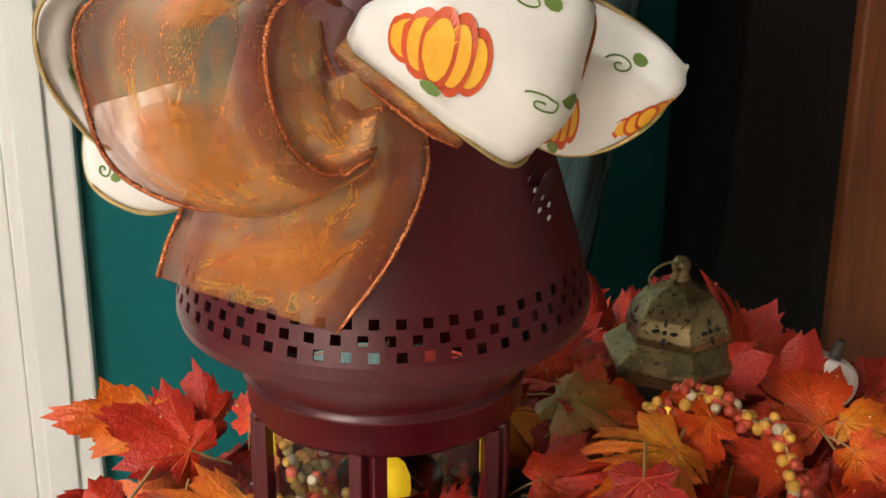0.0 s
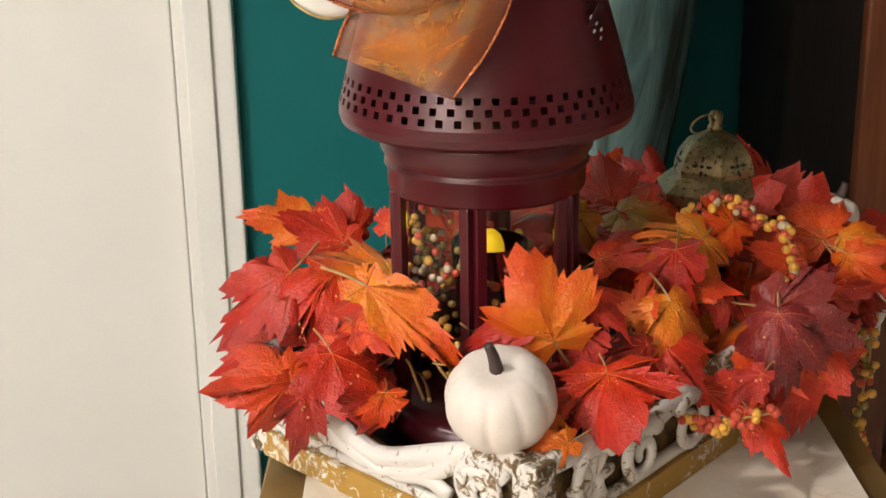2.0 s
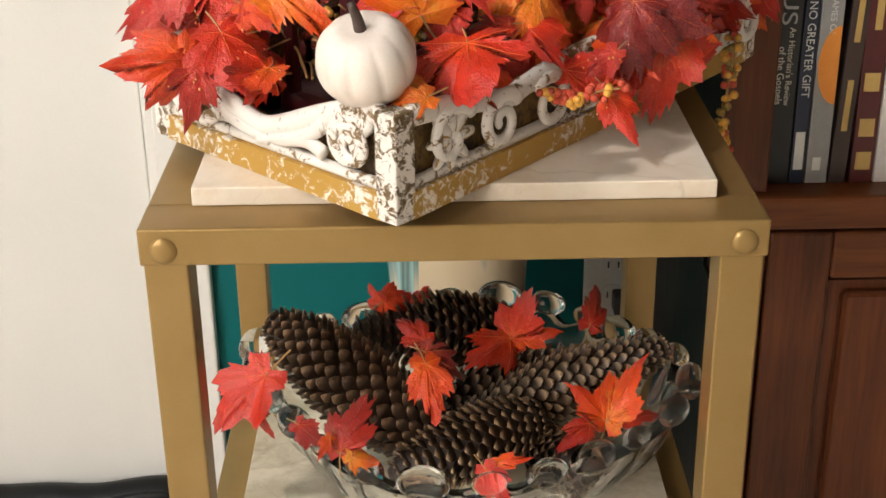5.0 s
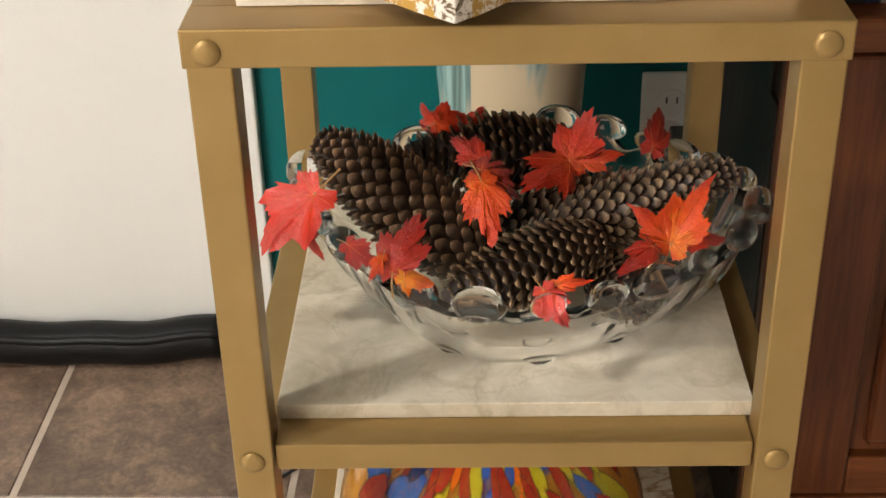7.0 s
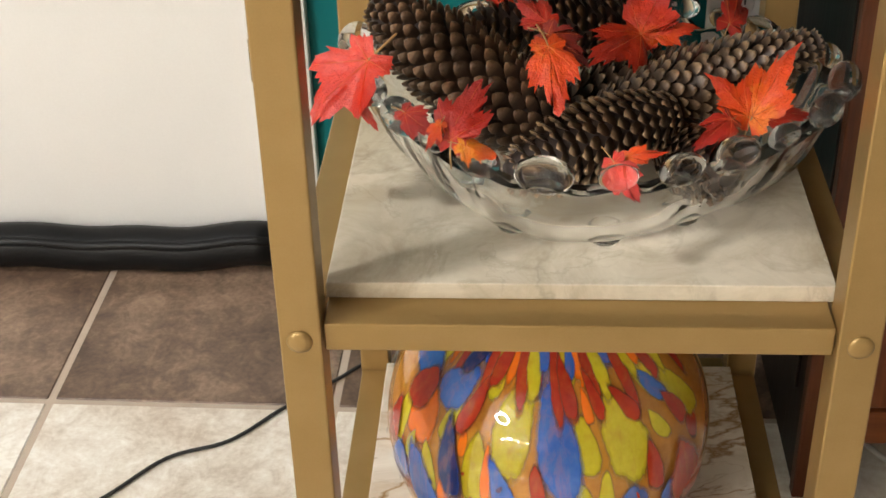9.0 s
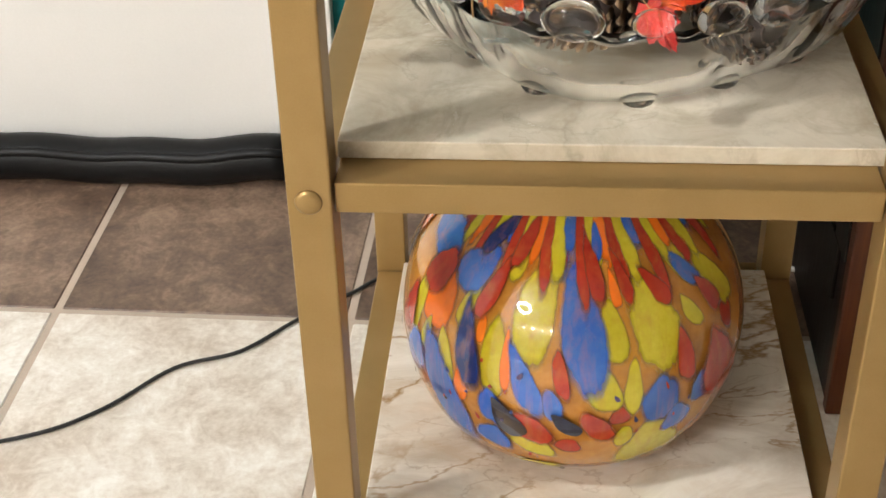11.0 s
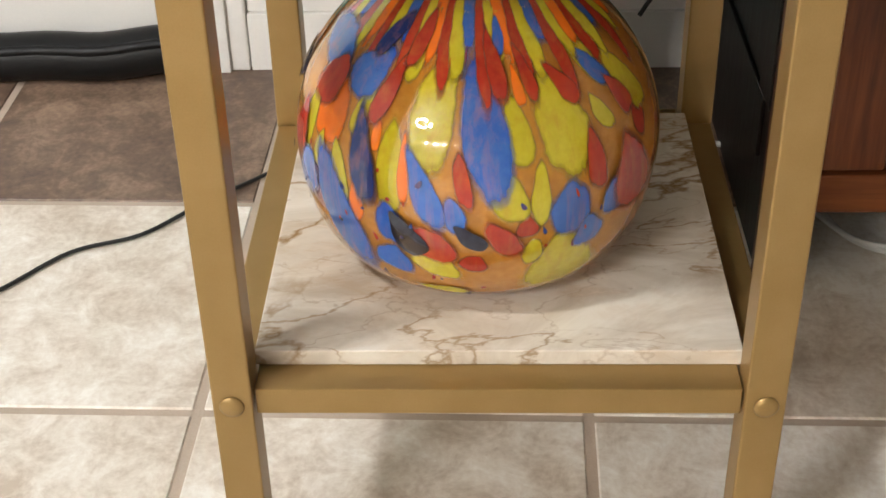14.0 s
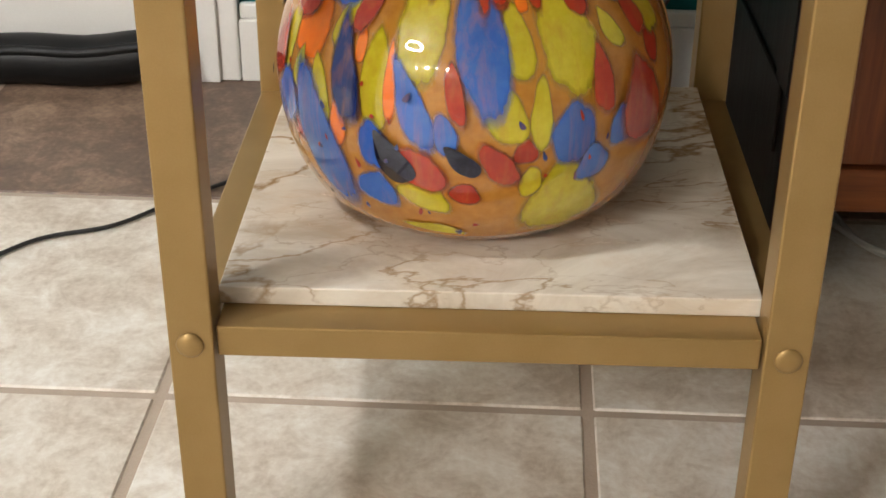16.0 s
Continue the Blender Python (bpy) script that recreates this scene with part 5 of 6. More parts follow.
leaf(leaf_pick, (0.0529, 0.2000, 0.5688), (0.0833, 0.2000, 0.5768), "flame", 0.62)
leaf(leaf_pick, (0.1085, 0.2400, 0.5590), (0.1240, 0.2624, 0.5849), "crimson", 0.62)
leaf(leaf_pick, (0.1053, 0.1000, 0.5595), (0.1290, 0.1112, 0.6023), "flame", 0.62)
leaf(leaf_pick, (0.1023, 0.1000, 0.5595), (0.0821, 0.1000, 0.5886), "flame", 0.62)
leaf(leaf_pick, (0.1093, 0.1000, 0.5595), (0.1442, 0.1000, 0.5664), "red", 0.39)
leaf(leaf_pick, (0.0914, 0.0900, 0.5624), (0.0715, 0.0676, 0.5634), "crimson", 0.62)
leaf(leaf_pick, (0.0197, 0.0450, 0.5580), (0.0345, 0.0282, 0.5399), "crimson", 0.62)
leaf(leaf_pick, (0.0266, 0.0500, 0.5590), (0.0504, 0.0500, 0.5636), "flame", 0.31)
leaf(leaf_pick, (-0.1026, 0.0800, 0.5719), (-0.0820, 0.0576, 0.5673), "crimson", 0.55)
leaf(leaf_pick, (-0.0257, 0.2300, 0.5858), (-0.0146, 0.2412, 0.5960), "red", 0.62)

# ---- blown glass vase ----
VASE_PROFILE = [(0.0001, 0.1992), (0.066, 0.1988), (0.080, 0.1998), (0.088, 0.2035), (0.101, 0.215), (0.1125, 0.235), (0.1190, 0.262), (0.1205, 0.285), (0.1165, 0.31), (0.106, 0.335), (0.088, 0.36), (0.062, 0.385), (0.045, 0.400), (0.034, 0.415), (0.032, 0.430), (0.036, 0.442), (0.0345, 0.4435), (0.029, 0.430)]
VASE_AT = (-0.012, 0.17)


FINE = [(max(0.0001, p.x), p.z) for p in smooth_curve([(r, 0, z) for r, z in VASE_PROFILE], 4)]


def vase_radius(z):
    for (r0, z0), (r1, z1) in zip(FINE[5:-9], FINE[6:-8]):
        if z0 <= z <= z1:
            return r0 + (r1 - r0) * (z - z0) / (z1 - z0)
    return 0.05 if z < 0.25 else 0.033


def glassy(name, a, b, scale=60, fused=True):
    """Coloured glass; a fused spot thins out unevenly at its rim."""
    m = mottled(name, a, b, scale, 0.012, 0, 200, 0.0, 0.0, "Object", 0.006, Coat_Weight=0.6, Coat_Roughness=0.0)
    if fused:
        base = shader(m).inputs["Base Color"].links[0].from_socket
        tc = node(m, "ShaderNodeTexCoord")
        sep = node(m, "ShaderNodeSeparateXYZ")
        wire(m, tc.outputs["UV"], sep.inputs[0])
        mp = node(m, "ShaderNodeMapping")
        mp.inputs["Scale"].default_value = (120, 120, 24)
        wire(m, tc.outputs["Object"], mp.inputs["Vector"])
        n = noise_of(m, mp.outputs[0], 1.0, 3, 0.6, 0.3)
        streak = node(m, "ShaderNodeMapping")
        streak.inputs["Scale"].default_value = (120, 120, 14)
        wire(m, tc.outputs["Object"], streak.inputs["Vector"])
        s = noise_of(m, streak.outputs[0], 1.0, 4, 0.65, 0.4)
        colour(m, mix(m, ramp(m, s, [(0.48, (0, 0, 0)), (0.76, (0.40, 0.40, 0.40))]), base, (0.40, 0.15, 0.03)))
        add = node(m, "ShaderNodeMath", operation="MULTIPLY_ADD")
        wire(m, n, add.inputs[0])
        add.inputs[1].default_value = 0.34
        wire(m, sep.outputs[0], add.inputs[2])
        wire(m, ramp(m, add.outputs[0], [(0.80, (1, 1, 1)), (1.05, (0, 0, 0))]), shader(m).inputs["Alpha"])
    return m


AMBER = glassy("amber_glass", (0.34, 0.13, 0.016), (0.52, 0.24, 0.04), 26, False)
SPOT = {
    "yellow": glassy("yellow_glass", (0.42, 0.34, 0.008), (0.60, 0.52, 0.035), 16),
    "blue": glassy("blue_glass", (0.025, 0.09, 0.38), (0.055, 0.15, 0.42), 16),
    "black": glassy("black_glass", (0.002, 0.003, 0.012), (0.004, 0.007, 0.035), 22, False),
    "navy": glassy("navy_glass", (0.01, 0.02, 0.09), (0.015, 0.035, 0.15), 22),
    "red": glassy("red_glass", (0.24, 0.014, 0.012), (0.44, 0.045, 0.018), 16),
    "orange": glassy("orange_glass", (0.75, 0.14, 0.01), (0.80, 0.20, 0.015), 22),
}
vase = thing("glass_vase", "round amber blown-glass vase with yellow, blue and red spots", "vase", (*VASE_AT, -0.0050))
part("body", lathe(FINE, 128), AMBER, vase, "", True)


def spot(parent, angle, z, w, h, tilt, tone, rise=[0]):
    """An oval of coloured glass fused into the wall, following its curve."""
    rise[0] += 1
    off = 0.0034 if tone in ("navy", "black") else 0.0003 + 0.00006 * (rise[0] % 50)
    g = random.Random(rise[0])
    bm = bmesh.new()
    ca, sa = math.cos(radians(tilt)), math.sin(radians(tilt))
    ph = [g.uniform(0, TAU) for _ in range(3)]

    def place(u, v):
        # u across, v along the profile, both in metres
        zz, steps = z, 6
        for _ in range(steps):
            r0, r1 = vase_radius(zz - 0.002), vase_radius(zz + 0.002)
            zz += v / steps * 0.004 / math.hypot(0.004, r1 - r0)
        zz = min(0.43, max(0.2003, zz))
        r = vase_radius(zz) + off
        a = radians(angle) + u / max(0.03, r)
        return r * math.cos(a), r * math.sin(a), zz

    rings, reach = [], {}
    uv = bm.loops.layers.uv.new()
    n = 36
    centre = bm.verts.new(place(0, 0))
    reach[centre] = 0.0
    for f in (0.15, 0.3, 0.45, 0.6, 0.75, 0.88, 1.0):
        ring = []
        for k in range(n):
            t = TAU * k / n
            wob = 1 + 0.06 * math.sin(2 * t + ph[0]) + 0.05 * math.sin(3 * t + ph[1]) + 0.03 * math.sin(5 * t + ph[2])
            x, y = f * wob * w * 0.70 * math.cos(t) * (1 - 0.38 * math.sin(t)), f * wob * h * 0.84 * math.sin(t)
            ring.append(bm.verts.new(place(ca * x - sa * y, sa * x + ca * y)))
            reach[ring[-1]] = f
        rings.append(ring)
    for k in range(n):
        j = (k + 1) % n
        bm.faces.new((centre, rings[0][k], rings[0][j]))
        for a, b in zip(rings, rings[1:]):
            bm.faces.new((a[k], b[k], b[j], a[j]))
    for face in bm.faces:
        for loop in face.loops:
            loop[uv].uv = (reach[loop.vert], 0)
    part("glass_spot", bm, SPOT[tone], parent, "", True)


spot(vase, -104.2, 0.3442, 0.0243, 0.0651, -4, "yellow")
spot(vase, -116.6, 0.3103, 0.0179, 0.0469, 5, "yellow")
spot(vase, -77.3, 0.3331, 0.0161, 0.0376, 5, "yellow")
spot(vase, -62.1, 0.3349, 0.0294, 0.0568, 12, "yellow")
spot(vase, -80.8, 0.2965, 0.0218, 0.0266, 8, "yellow")
spot(vase, -71.2, 0.2955, 0.0127, 0.0312, -0, "yellow")
spot(vase, -135.5, 0.2927, 0.0146, 0.0364, 10, "yellow")
spot(vase, -154.2, 0.3160, 0.0141, 0.0406, -0, "yellow")
spot(vase, -130.2, 0.3380, 0.0101, 0.0335, -12, "yellow")
spot(vase, -43.7, 0.3611, 0.0160, 0.0384, 25, "yellow")
spot(vase, -29.9, 0.3434, 0.0183, 0.0445, 20, "yellow")
spot(vase, -102.4, 0.2452, 0.0274, 0.0168, -15, "yellow")
spot(vase, -63.1, 0.2391, 0.0428, 0.0471, 10, "yellow")
spot(vase, -100.3, 0.2189, 0.0300, 0.0080, -10, "yellow")
spot(vase, -73.5, 0.2558, 0.0127, 0.0167, -0, "yellow")
spot(vase, -114.9, 0.3692, 0.0095, 0.0328, -10, "yellow")
spot(vase, -46.5, 0.3331, 0.0111, 0.0210, 20, "yellow")
spot(vase, -145.0, 0.3015, 0.0110, 0.0228, -0, "yellow")
spot(vase, -87.5, 0.3373, 0.0279, 0.0716, 6, "blue")
spot(vase, -105.6, 0.2983, 0.0167, 0.0420, 25, "blue")
spot(vase, -132.6, 0.3567, 0.0233, 0.0331, -25, "blue")
spot(vase, -158.7, 0.3599, 0.0500, 0.0242, -30, "blue")
spot(vase, -136.4, 0.2676, 0.0324, 0.0704, 25, "blue")
spot(vase, -116.0, 0.2732, 0.0217, 0.0236, 20, "blue")
spot(vase, -62.2, 0.2829, 0.0269, 0.0306, -10, "blue")
spot(vase, -55.2, 0.2621, 0.0217, 0.0181, -0, "blue")
spot(vase, -43.0, 0.3562, 0.0126, 0.0259, 25, "blue")
spot(vase, -151.3, 0.2821, 0.0243, 0.0295, -0, "blue")
spot(vase, -116.2, 0.2451, 0.0252, 0.0179, -20, "blue")
spot(vase, -46.0, 0.2799, 0.0205, 0.0199, -0, "blue")
spot(vase, -96.5, 0.2856, 0.0126, 0.0207, 20, "blue")
spot(vase, -80.3, 0.3788, 0.0063, 0.0216, -0, "blue")
spot(vase, -126.1, 0.3118, 0.0172, 0.0505, 12, "navy")
spot(vase, -110.9, 0.2676, 0.0125, 0.0205, 30, "black")
spot(vase, -92.3, 0.2702, 0.0082, 0.0150, 45, "black")
spot(vase, -129.8, 0.3759, 0.0103, 0.0306, -20, "navy")
spot(vase, -148.9, 0.3441, 0.0264, 0.0279, -20, "red")
spot(vase, -157.9, 0.3082, 0.0179, 0.0296, -0, "red")
spot(vase, -122.1, 0.3507, 0.0109, 0.0423, -12, "red")
spot(vase, -94.3, 0.3083, 0.0096, 0.0290, 8, "red")
spot(vase, -103.5, 0.2627, 0.0343, 0.0197, -25, "red")
spot(vase, -83.0, 0.2683, 0.0165, 0.0257, 35, "red")
spot(vase, -53.0, 0.3098, 0.0131, 0.0327, 5, "red")
spot(vase, -37.8, 0.2887, 0.0350, 0.0447, 5, "red")
spot(vase, -83.1, 0.3665, 0.0089, 0.0422, 8, "red")
spot(vase, -71.4, 0.3616, 0.0079, 0.0317, 12, "red")
spot(vase, -58.6, 0.3539, 0.0102, 0.0280, 25, "red")
spot(vase, -115.0, 0.3768, 0.0095, 0.0331, -10, "red")
spot(vase, -36.6, 0.3380, 0.0126, 0.0260, 25, "red")
spot(vase, -97.3, 0.3765, 0.0082, 0.0393, -0, "red")
spot(vase, -75.3, 0.2743, 0.0129, 0.0131, -0, "red")
spot(vase, -146.5, 0.2743, 0.0201, 0.0277, 10, "red")
spot(vase, -91.3, 0.2479, 0.0179, 0.0110, -10, "red")
spot(vase, -29.6, 0.3198, 0.0144, 0.0218, 10, "red")
spot(vase, -143.9, 0.3288, 0.0292, 0.0361, 4, "orange")
spot(vase, -112.2, 0.3090, 0.0067, 0.0364, 4, "orange")
spot(vase, -75.1, 0.3553, 0.0062, 0.0207, 8, "orange")
spot(vase, -128.2, 0.2805, 0.0108, 0.0229, -0, "orange")
spot(vase, -122.6, 0.3257, 0.0064, 0.0175, -0, "orange")
rng = random.Random(21)
for k in range(70):
    ang = rng.uniform(5, 175) if k < 54 else rng.uniform(180, 360)
    z = rng.uniform(0.21, 0.40)
    if k < 54:
        spot(vase, ang, z, rng.uniform(0.012, 0.028), rng.uniform(0.025, 0.065), rng.uniform(-20, 20), rng.choice(("yellow", "blue", "navy", "red", "orange")))
for k in range(30):
    ang = 190 + 160 * k / 29
    spot(vase, ang, 0.380 + 0.009 * (k % 3), 0.009, 0.062 + 0.014 * (k % 2), 0, ("red", "yellow", "blue", "red", "yellow", "orange")[k % 6])
for k in range(46):
    spot(vase, rng.uniform(195, 345), rng.uniform(0.215, 0.31), rng.uniform(0.0012, 0.0032), rng.uniform(0.0015, 0.006), rng.uniform(-30, 30), rng.choice(("red", "navy", "red")))

# ---- tall floor vase behind the table ----
def drip_material():
    m = material("dripped_glaze", 0.22, 0, Coat_Weight=0.5, Coat_Roughness=0.1)
    v = coords(m)
    mp = node(m, "ShaderNodeMapping")
    mp.inputs["Scale"].default_value = (30, 30, 1.6)
    wire(m, v, mp.inputs["Vector"])
    n = noise_of(m, mp.outputs[0], 1.0, 4, 0.6, 0.6)
    sep = node(m, "ShaderNodeSeparateXYZ")
    wire(m, v, sep.inputs[0])
    streak = ramp(m, n, [(0.34, (0.10, 0.13, 0.12)), (0.46, (0.16, 0.30, 0.30)), (0.56, (0.30, 0.50, 0.50)), (0.68, (0.12, 0.20, 0.19))])
    add = node(m, "ShaderNodeMath", operation="MULTIPLY_ADD")
    wire(m, n, add.inputs[0])
    add.inputs[1].default_value = 0.25
    panel = node(m, "ShaderNodeMath", operation="LESS_THAN")
    wire(m, sep.outputs[0], panel.inputs[0])
    panel.inputs[1].default_value = -0.04
    slant = node(m, "ShaderNodeMath", operation="MULTIPLY_ADD")
    wire(m, panel.outputs[0], slant.inputs[0])
    slant.inputs[1].default_value = 0.085
    wire(m, sep.outputs[2], slant.inputs[2])
    wire(m, slant.outputs[0], add.inputs[2])
    low = ramp(m, add.outputs[0], [(0.62, (0, 0, 0)), (0.66, (1, 1, 1))])
    colour(m, mix(m, low, (0.62, 0.50, 0.34), streak))
    return m


floor_vase = thing("floor_vase", "tall flared floor vase, cream below, aqua dripped glaze above", "vase", (0.0150, 0.615, 0))
prof = smooth_curve([(0.080, 0, 0.0), (0.078, 0, 0.05), (0.070, 0, 0.2), (0.070, 0, 0.36), (0.076, 0, 0.48), (0.090, 0, 0.62), (0.113, 0, 0.77), (0.137, 0, 0.93), (0.152, 0, 1.08), (0.155, 0, 1.16)], 5)
outer = [(p.x, p.z) for p in prof]
GLAZE = drip_material()
part("body", lathe([(0.001, 0.0), *outer, (0.149, 1.155), (0.141, 1.06), (0.001, 0.9)], 72), GLAZE, floor_vase, "", True)
part("rim", lathe([(0.1555 + 0.004 * math.cos(TAU * k / 10), 1.163 + 0.004 * math.sin(TAU * k / 10)) for k in range(10)], 72, closed=True), GLAZE, floor_vase, "rolled rim", True)

# ---- bookcase ----
CX, CY, CW = 0.236, 0.395, 0.75
bookcase = thing("bookcase", "dark cherry bookcase with open shelf above a panelled cupboard door", "bookcase")
BACK = WALL_Y - 0.016
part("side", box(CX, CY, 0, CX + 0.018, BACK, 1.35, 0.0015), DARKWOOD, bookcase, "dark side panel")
for y0, y1, z0, z1 in ((CY + 0.03, BACK, 0.10, 0.16), (CY + 0.03, BACK, 0.52, 0.58), (CY + 0.002, CY + 0.05, 0.16, 0.52)):
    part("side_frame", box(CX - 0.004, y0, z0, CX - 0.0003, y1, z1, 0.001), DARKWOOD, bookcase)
part("stile", box(CX - 0.003, CY - 0.016, 0, CX + 0.040, CY - 0.0003, 0.5735, 0.002), CHERRY, bookcase)
part("stile", box(CX - 0.003, CY - 0.016, 0.6075, CX + 0.036, CY - 0.0003, 1.35, 0.002), CHERRY, bookcase)
part("side", box(CX + CW - 0.018, CY, 0, CX + CW, BACK, 1.35, 0.0015), CHERRY, bookcase)
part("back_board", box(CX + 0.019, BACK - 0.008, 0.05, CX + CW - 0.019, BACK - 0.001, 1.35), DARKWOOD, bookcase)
part("ledge", box(CX - 0.006, CY - 0.024, 0.5755, CX + CW + 0.004, BACK - 0.009, 0.606, 0.004), CHERRY_H, bookcase, "thick rounded shelf ledge")
part("shelf_board", box(CX + 0.019, CY - 0.004, 0.886, CX + CW - 0.019, BACK - 0.009, 0.911, 0.003), CHERRY_H, bookcase)
part("top_board", box(CX - 0.01, CY - 0.02, 1.352, CX + CW + 0.01, BACK, 1.38, 0.004), CHERRY_H, bookcase)
part("bottom_rail", box(CX + 0.041, CY - 0.014, 0.068, CX + CW - 0.02, CY + 0.004, 0.106, 0.002), CHERRY_H, bookcase, "light bottom rail")
part("floor_board", box(CX + 0.019, CY + 0.006, 0.085, CX + CW - 0.019, BACK - 0.009, 0.104), DARKWOOD, bookcase)
dx0, dx1, dz0, dz1 = CX + 0.043, CX + 0.36, 0.110, 0.5695
door_c = part("door", box(dx0 + 0.05, CY - 0.006, dz0 + 0.05, dx1 - 0.05, CY + 0.004, dz1 - 0.05), CHERRY, bookcase, "raised panel cupboard door")
for x0, z0, x1, z1, mat_ in ((dx0, dz0, dx0 + 0.055, dz1, CHERRY), (dx1 - 0.055, dz0, dx1, dz1, CHERRY), (dx0 + 0.0555, dz0, dx1 - 0.0555, dz0 + 0.045, CHERRY_H), (dx0 + 0.0555, dz1 - 0.045, dx1 - 0.0555, dz1, CHERRY_H)):
    part("frame_member", box(x0, CY - 0.014, z0, x1, CY + 0.006, z1, 0.003), mat_, door_c)
part("raised_panel", box(dx0 + 0.068, CY - 0.0125, dz0 + 0.058, dx1 - 0.068, CY - 0.0062, dz1 - 0.058, 0.006, seg=1), CHERRY, door_c)
part("cupboard_front", box(dx1 + 0.004, CY - 0.012, dz0, CX + CW - 0.02, CY + 0.006, dz1, 0.002), CHERRY, bookcase)


# ---- books ----
def cover(name, c, rough=0.4):
    return mottled(name, tuple(x * 0.85 for x in c), tuple(min(1, x * 1.15) for x in c), 60, rough, 0, 500, 0.08, 0.0003)


PAPER = mottled("book_paper", (0.62, 0.55, 0.44), (0.72, 0.66, 0.54), 300, 0.8)
INK = {"cream": mottled("ink_cream", (0.66, 0.62, 0.52), (0.72, 0.68, 0.58), 80, 0.5), "grey": mottled("ink_grey", (0.36, 0.36, 0.35), (0.42, 0.42, 0.41), 80, 0.5),
       "white": mottled("ink_white", (0.72, 0.72, 0.70), (0.78, 0.78, 0.76), 80, 0.5), "gold": mottled("ink_gold", (0.5, 0.33, 0.1), (0.56, 0.38, 0.13), 80, 0.4), "orange": mottled("ink_orange", (0.72, 0.24, 0.03), (0.78, 0.3, 0.05), 60, 0.5), "red": mottled("ink_red", (0.55, 0.04, 0.03), (0.6, 0.06, 0.04), 60, 0.5)}


def lettering(parent, text, x, z, size, ink, y, stretch=1.0):
    """Words running down a spine."""
    cu = bpy.data.curves.new("words", "FONT")
    cu.body, cu.size, cu.extrude = text, size, 0.0001
    cu.align_x, cu.align_y = "LEFT", "CENTER"
    tmp = bpy.data.objects.new("words", cu)
    me = bpy.data.meshes.new_from_object(tmp)
    bpy.data.objects.remove(tmp)
    me.materials.append(INK[ink])
    ob = new("lettering", me)
    ob.parent = parent
    ob.matrix_basis = Matrix.Translation((x, y, z)) @ Matrix.Rotation(radians(90), 4, "X") @ Matrix.Rotation(radians(-90), 4, "Z") @ Matrix.Diagonal((stretch, 1, 1, 1))
    return ob


def bar(parent, x, z, w, h, ink, y):
    part("print_bar", box(x - w / 2, y - 0.0004, z - h / 2, x + w / 2, y, z + h / 2), INK[ink], parent)


SPINE_Y = 0.402


def book(x0, x1, h, c, label, deep=0.16, y=SPINE_Y, lean=0.0):
    ob = thing("book", label, "book", (x0 - 0.002, y, 0.6066), "books on the shelf", turn=(0, lean, 0))
    w = x1 - x0 - 0.0008
    m = cover("cover_%02d" % len(bpy.data.materials), c)
    shell = box(0, 0, 0, w, 0.003, h, 0.0008)
    box(0, 0.0031, 0, 0.0022, deep, h, bm=shell)
    box(w - 0.0022, 0.0031, 0, w, deep, h, bm=shell)
    part("cover", shell, m, ob)
    part("pages", box(0.0024, 0.0035, 0.003, w - 0.0024, deep - 0.004, h - 0.004), PAPER, ob)
    return ob, w


b, w = book(0.2765, 0.2975, 0.224, (0.012, 0.012, 0.013), "black hardback with pale and grey title lettering on its spine")
bar(b, w / 2, 0.216, 0.014, 0.007, "cream", -0.0002)
lettering(b, "JESUS", w * 0.42, 0.202, 0.0185, "grey", -0.0003, 1.42)
lettering(b, "An Historian's Review", w * 0.62, 0.138, 0.0075, "cream", -0.0003)
lettering(b, "of the Gospels", w * 0.26, 0.122, 0.0085, "cream", -0.0003)
b, w = book(0.298, 0.311, 0.228, (0.012, 0.018, 0.045), "navy hardback with white title lettering")
bar(b, w / 2, 0.205, 0.007, 0.02, "white", -0.0002)
lettering(b, "NO GREATER GIFT", w * 0.5, 0.160, 0.0098, "white", -0.0003)
bar(b, w / 2, 0.030, 0.008, 0.034, "white", -0.0002)
b, w = book(0.3115, 0.331, 0.197, (0.30, 0.30, 0.30), "grey hardback with an orange half disc on its spine")
lettering(b, "THE 72 NAMES OF", w * 0.55, 0.192, 0.0075, "white", -0.0003)
half = bmesh.new()
c0 = half.verts.new((w - 0.0004, -0.0004, 0.105))
arc = [half.verts.new((w - 0.0004 - 0.017 * math.sin(a), -0.0004, 0.105 + 0.034 * math.cos(a))) for a in np.linspace(0, math.pi, 24)]
for p, q in zip(arc, arc[1:]):
    half.faces.new((c0, p, q))
part("half_disc_print", half, INK["orange"], b, "orange half disc")
bar(b, w * 0.45, 0.018, 0.007, 0.012, "white", -0.0002)
b, w = book(0.3315, 0.3465, 0.204, (0.05, 0.03, 0.025), "dark brown book with gold lettering", lean=2)
bar(b, w / 2, 0.16, 0.005, 0.07, "gold", -0.0002)
bar(b, w / 2, 0.07, 0.005, 0.045, "gold", -0.0002)
b, w = book(0.350, 0.370, 0.226, (0.085, 0.014, 0.014), "maroon leather-look book with gilt blocks on its spine")
for z in (0.09, 0.05, 0.02):
    bar(b, w / 2, z, 0.013, 0.016, "gold", -0.0002)
bar(b, w / 2, 0.16, 0.006, 0.05, "gold", -0.0002)
b, w = book(0.3705, 0.385, 0.20, (0.66, 0.62, 0.60), "white paperback with a red band on its spine")
bar(b, w / 2, 0.13, 0.0145, 0.03, "red", -0.0002)
x = 0.3855
rng = random.Random(31)
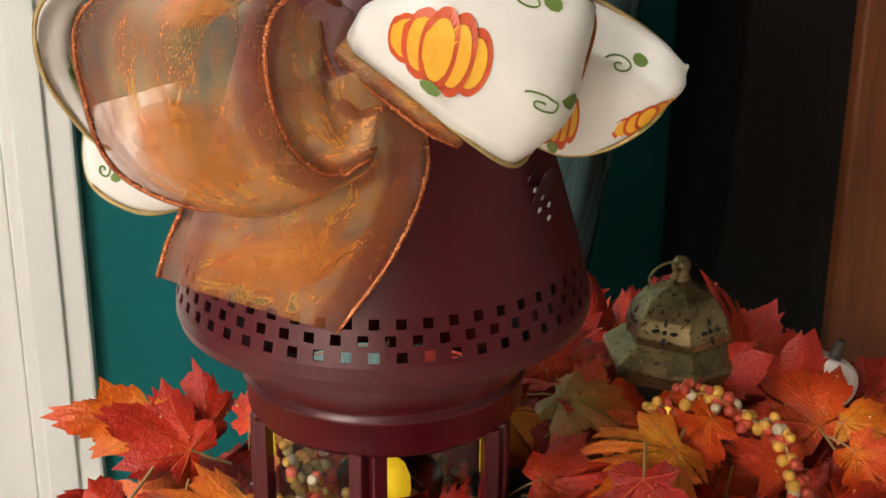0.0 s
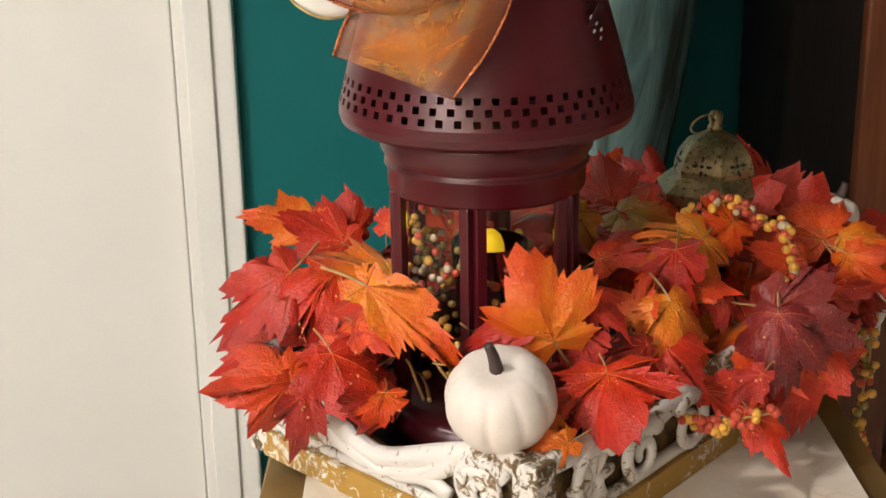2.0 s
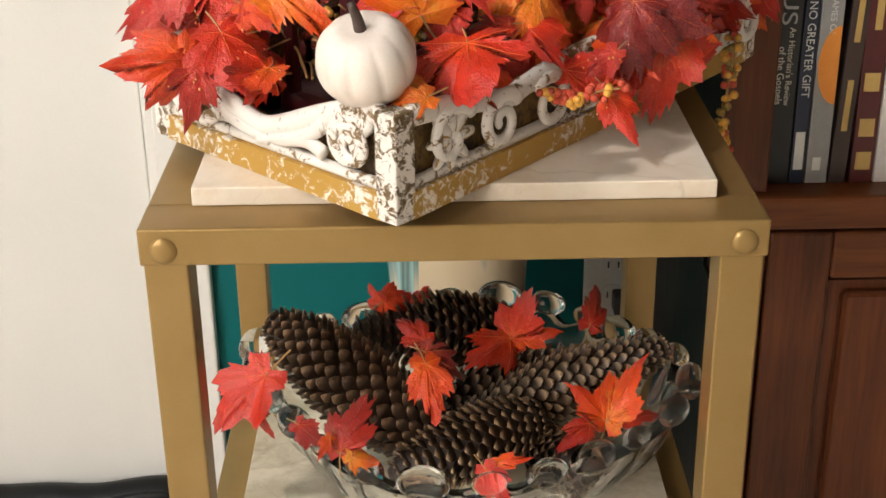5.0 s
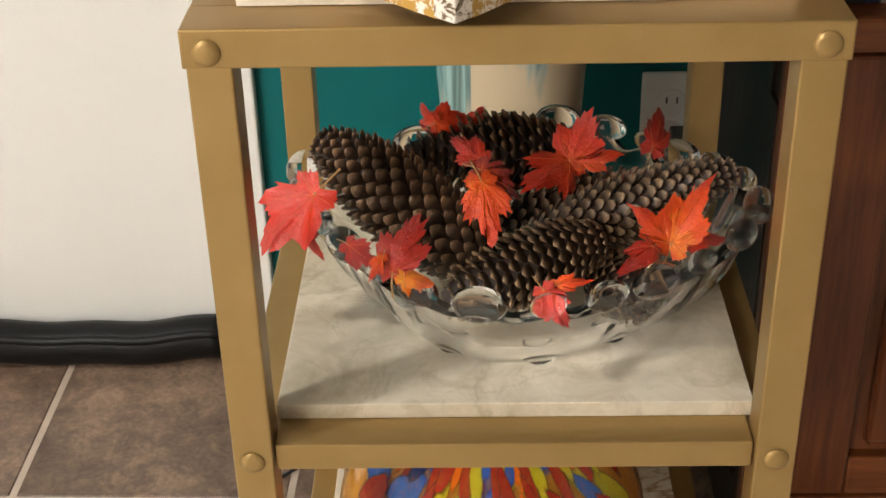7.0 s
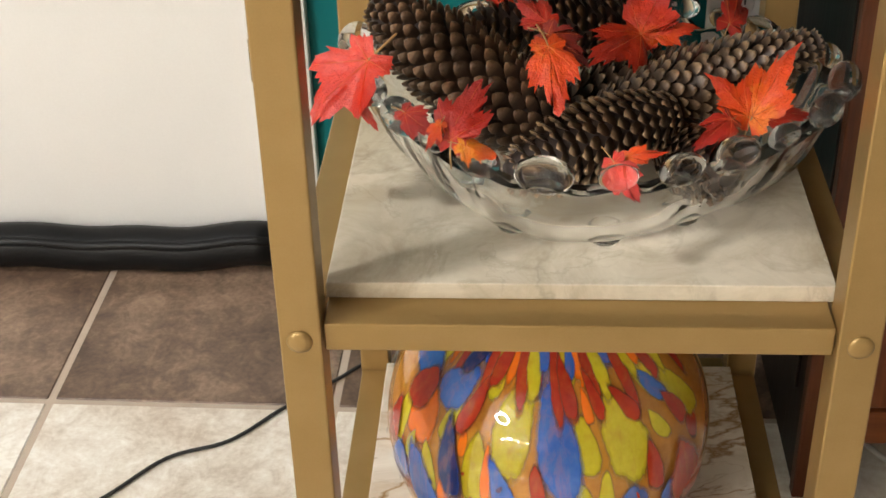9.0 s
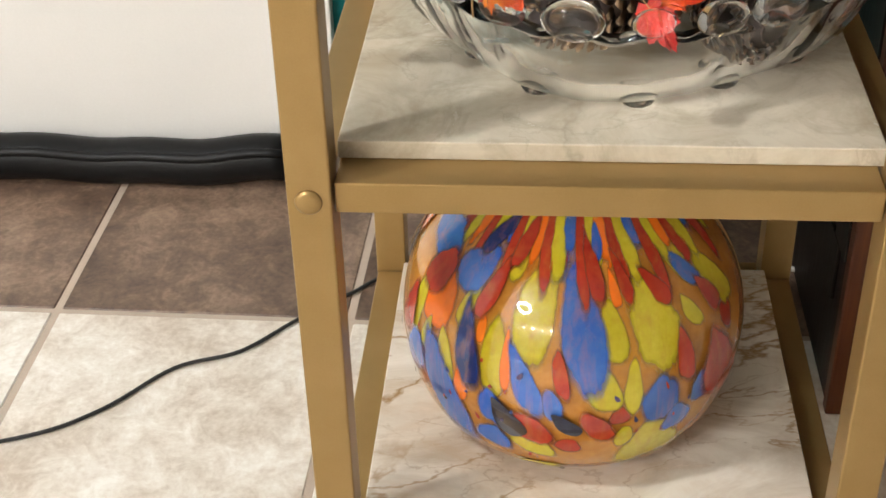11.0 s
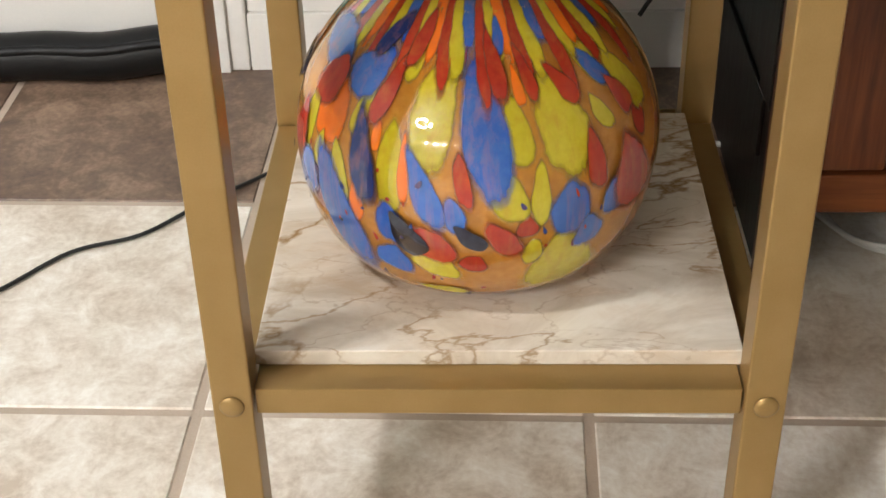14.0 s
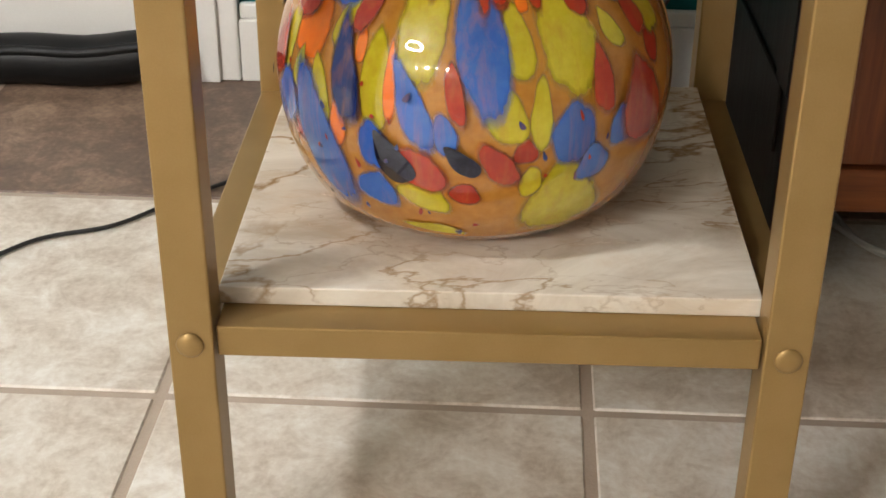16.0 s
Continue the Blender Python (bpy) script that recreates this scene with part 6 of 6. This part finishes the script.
for k in range(9):
    t = rng.uniform(0.016, 0.034)
    book(x, x + t, rng.uniform(0.18, 0.25), rng.choice(((0.05, 0.08, 0.05), (0.10, 0.02, 0.02), (0.03, 0.05, 0.12), (0.3, 0.26, 0.2), (0.02, 0.02, 0.02))), "hardback book standing in the row on the shelf")
    x += t + 0.0006
for k in range(5):
    t = rng.uniform(0.02, 0.035)
    x0 = 0.28 + k * 0.036
    ob, w = book(x0, x0 + t, 0.20, rng.choice(((0.08, 0.05, 0.03), (0.03, 0.03, 0.05), (0.12, 0.03, 0.02))), "dark book on the bookcase's upper shelf", y=0.46)
    ob.location.z = 0.9115

# ---- outlet and cords ----
PLATE = mottled("ivory_plastic", (0.66, 0.64, 0.60), (0.70, 0.68, 0.64), 60, 0.3)
outlet = thing("wall_outlet", "white double wall outlet with a black plug in it", "outlet", (0.2063, WALL_Y, 0.3191))
part("plate", box(-0.035, -0.006, -0.057, 0.035, 0.0, 0.057, 0.003), PLATE, outlet)
for dz in (-0.02, 0.02):
    s = lathe([(0.0165, 0.0), (0.0165, 0.0015), (0.015, 0.002), (0.0, 0.002)], 28)
    s.transform(Matrix.Translation((0, -0.006, dz)) @ Matrix.Rotation(radians(90), 4, "X"))
    sock = part("socket", s, PLATE, outlet, "", True)
    for dx in (-0.006, 0.006):
        part("slot", box(dx - 0.001, -0.0085, dz - 0.001, dx + 0.001, -0.0081, dz + 0.007), CORD, sock)
plug = thing("plug", "black plug and cord in the wall outlet", "plug", (0.2173, WALL_Y - 0.0082, 0.2991))
part("body", box(-0.012, -0.028, -0.012, 0.012, 0, 0.012, 0.003), CORD, plug)
part("cord", tube(smooth_curve([(0, -0.028, 0), (0.004, -0.045, -0.01), (0.006, -0.05, -0.06), (-0.02, -0.06, -0.14), (-0.06, -0.08, -0.20)], 6), 0.0025, 8), CORD, plug, "", True)

cord = thing("power_cord", "thin black power cord lying across the floor tiles", "cord")
line = smooth_curve([(-0.80, 0.24, 0.003), (-0.66, 0.27, 0.003), (-0.517, 0.31, 0.003), (-0.45, 0.353, 0.003), (-0.394, 0.419, 0.003), (-0.333, 0.449, 0.003), (-0.284, 0.504, 0.003), (-0.232, 0.555, 0.003), (-0.205, 0.584, 0.003), (-0.12, 0.66, 0.003), (0.02, 0.73, 0.003), (0.15, 0.74, 0.003)], 8)
part("cable", tube(line, 0.0021, 8), CORD, cord, "", True)
for k, pts in enumerate(([(0.24, 0.70, 0.004), (0.30, 0.56, 0.004), (0.33, 0.44, 0.004), (0.40, 0.41, 0.004), (0.50, 0.45, 0.004), (0.56, 0.60, 0.004)],
                         [(0.30, 0.50, 0.004), (0.34, 0.425, 0.008), (0.42, 0.418, 0.009), (0.45, 0.45, 0.008), (0.42, 0.50, 0.004), (0.33, 0.56, 0.004)],
                         [(0.22, 0.62, 0.004), (0.27, 0.60, 0.006), (0.36, 0.62, 0.004), (0.50, 0.58, 0.004)])):
    c = thing("white_cord", "white power cord lying under the bookcase", "cord", group="white cords")
    part("cable", tube(smooth_curve(pts, 8), 0.003, 8), WCORD, c, "", True)

# ---- floor tiles ----
GX, GY, STEP, TURN_G = -0.5486, 0.2026, 0.3116, radians(-1.2)
HALF = (STEP - 0.0085) / 2


def tile_mesh(mat_):
    bm = box(-HALF, -HALF, -0.008, HALF, HALF, 0.0, 0.0012, seg=1)
    me = bpy.data.meshes.new("tile")
    bm.to_mesh(me)
    bm.free()
    me.materials.append(mat_)
    return me


TILES = {"light": tile_mesh(TILE_L), "dark": tile_mesh(TILE_D)}
for i in range(-8, 10):
    for j in range(-13, 3):
        x = (i + 0.5) * STEP
        y = (j + 0.5) * STEP
        px = GX + x * math.cos(TURN_G) - y * math.sin(TURN_G)
        py = GY + x * math.sin(TURN_G) + y * math.cos(TURN_G)
        if py > 0.95:
            continue
        ob = new("tile", TILES["dark" if j >= 1 else "light"])
        ob.parent = floor
        ob.matrix_basis = pose(px, py, 0, 0, 0, math.degrees(TURN_G) + 90 * ((i * 7 + j * 3) % 4))
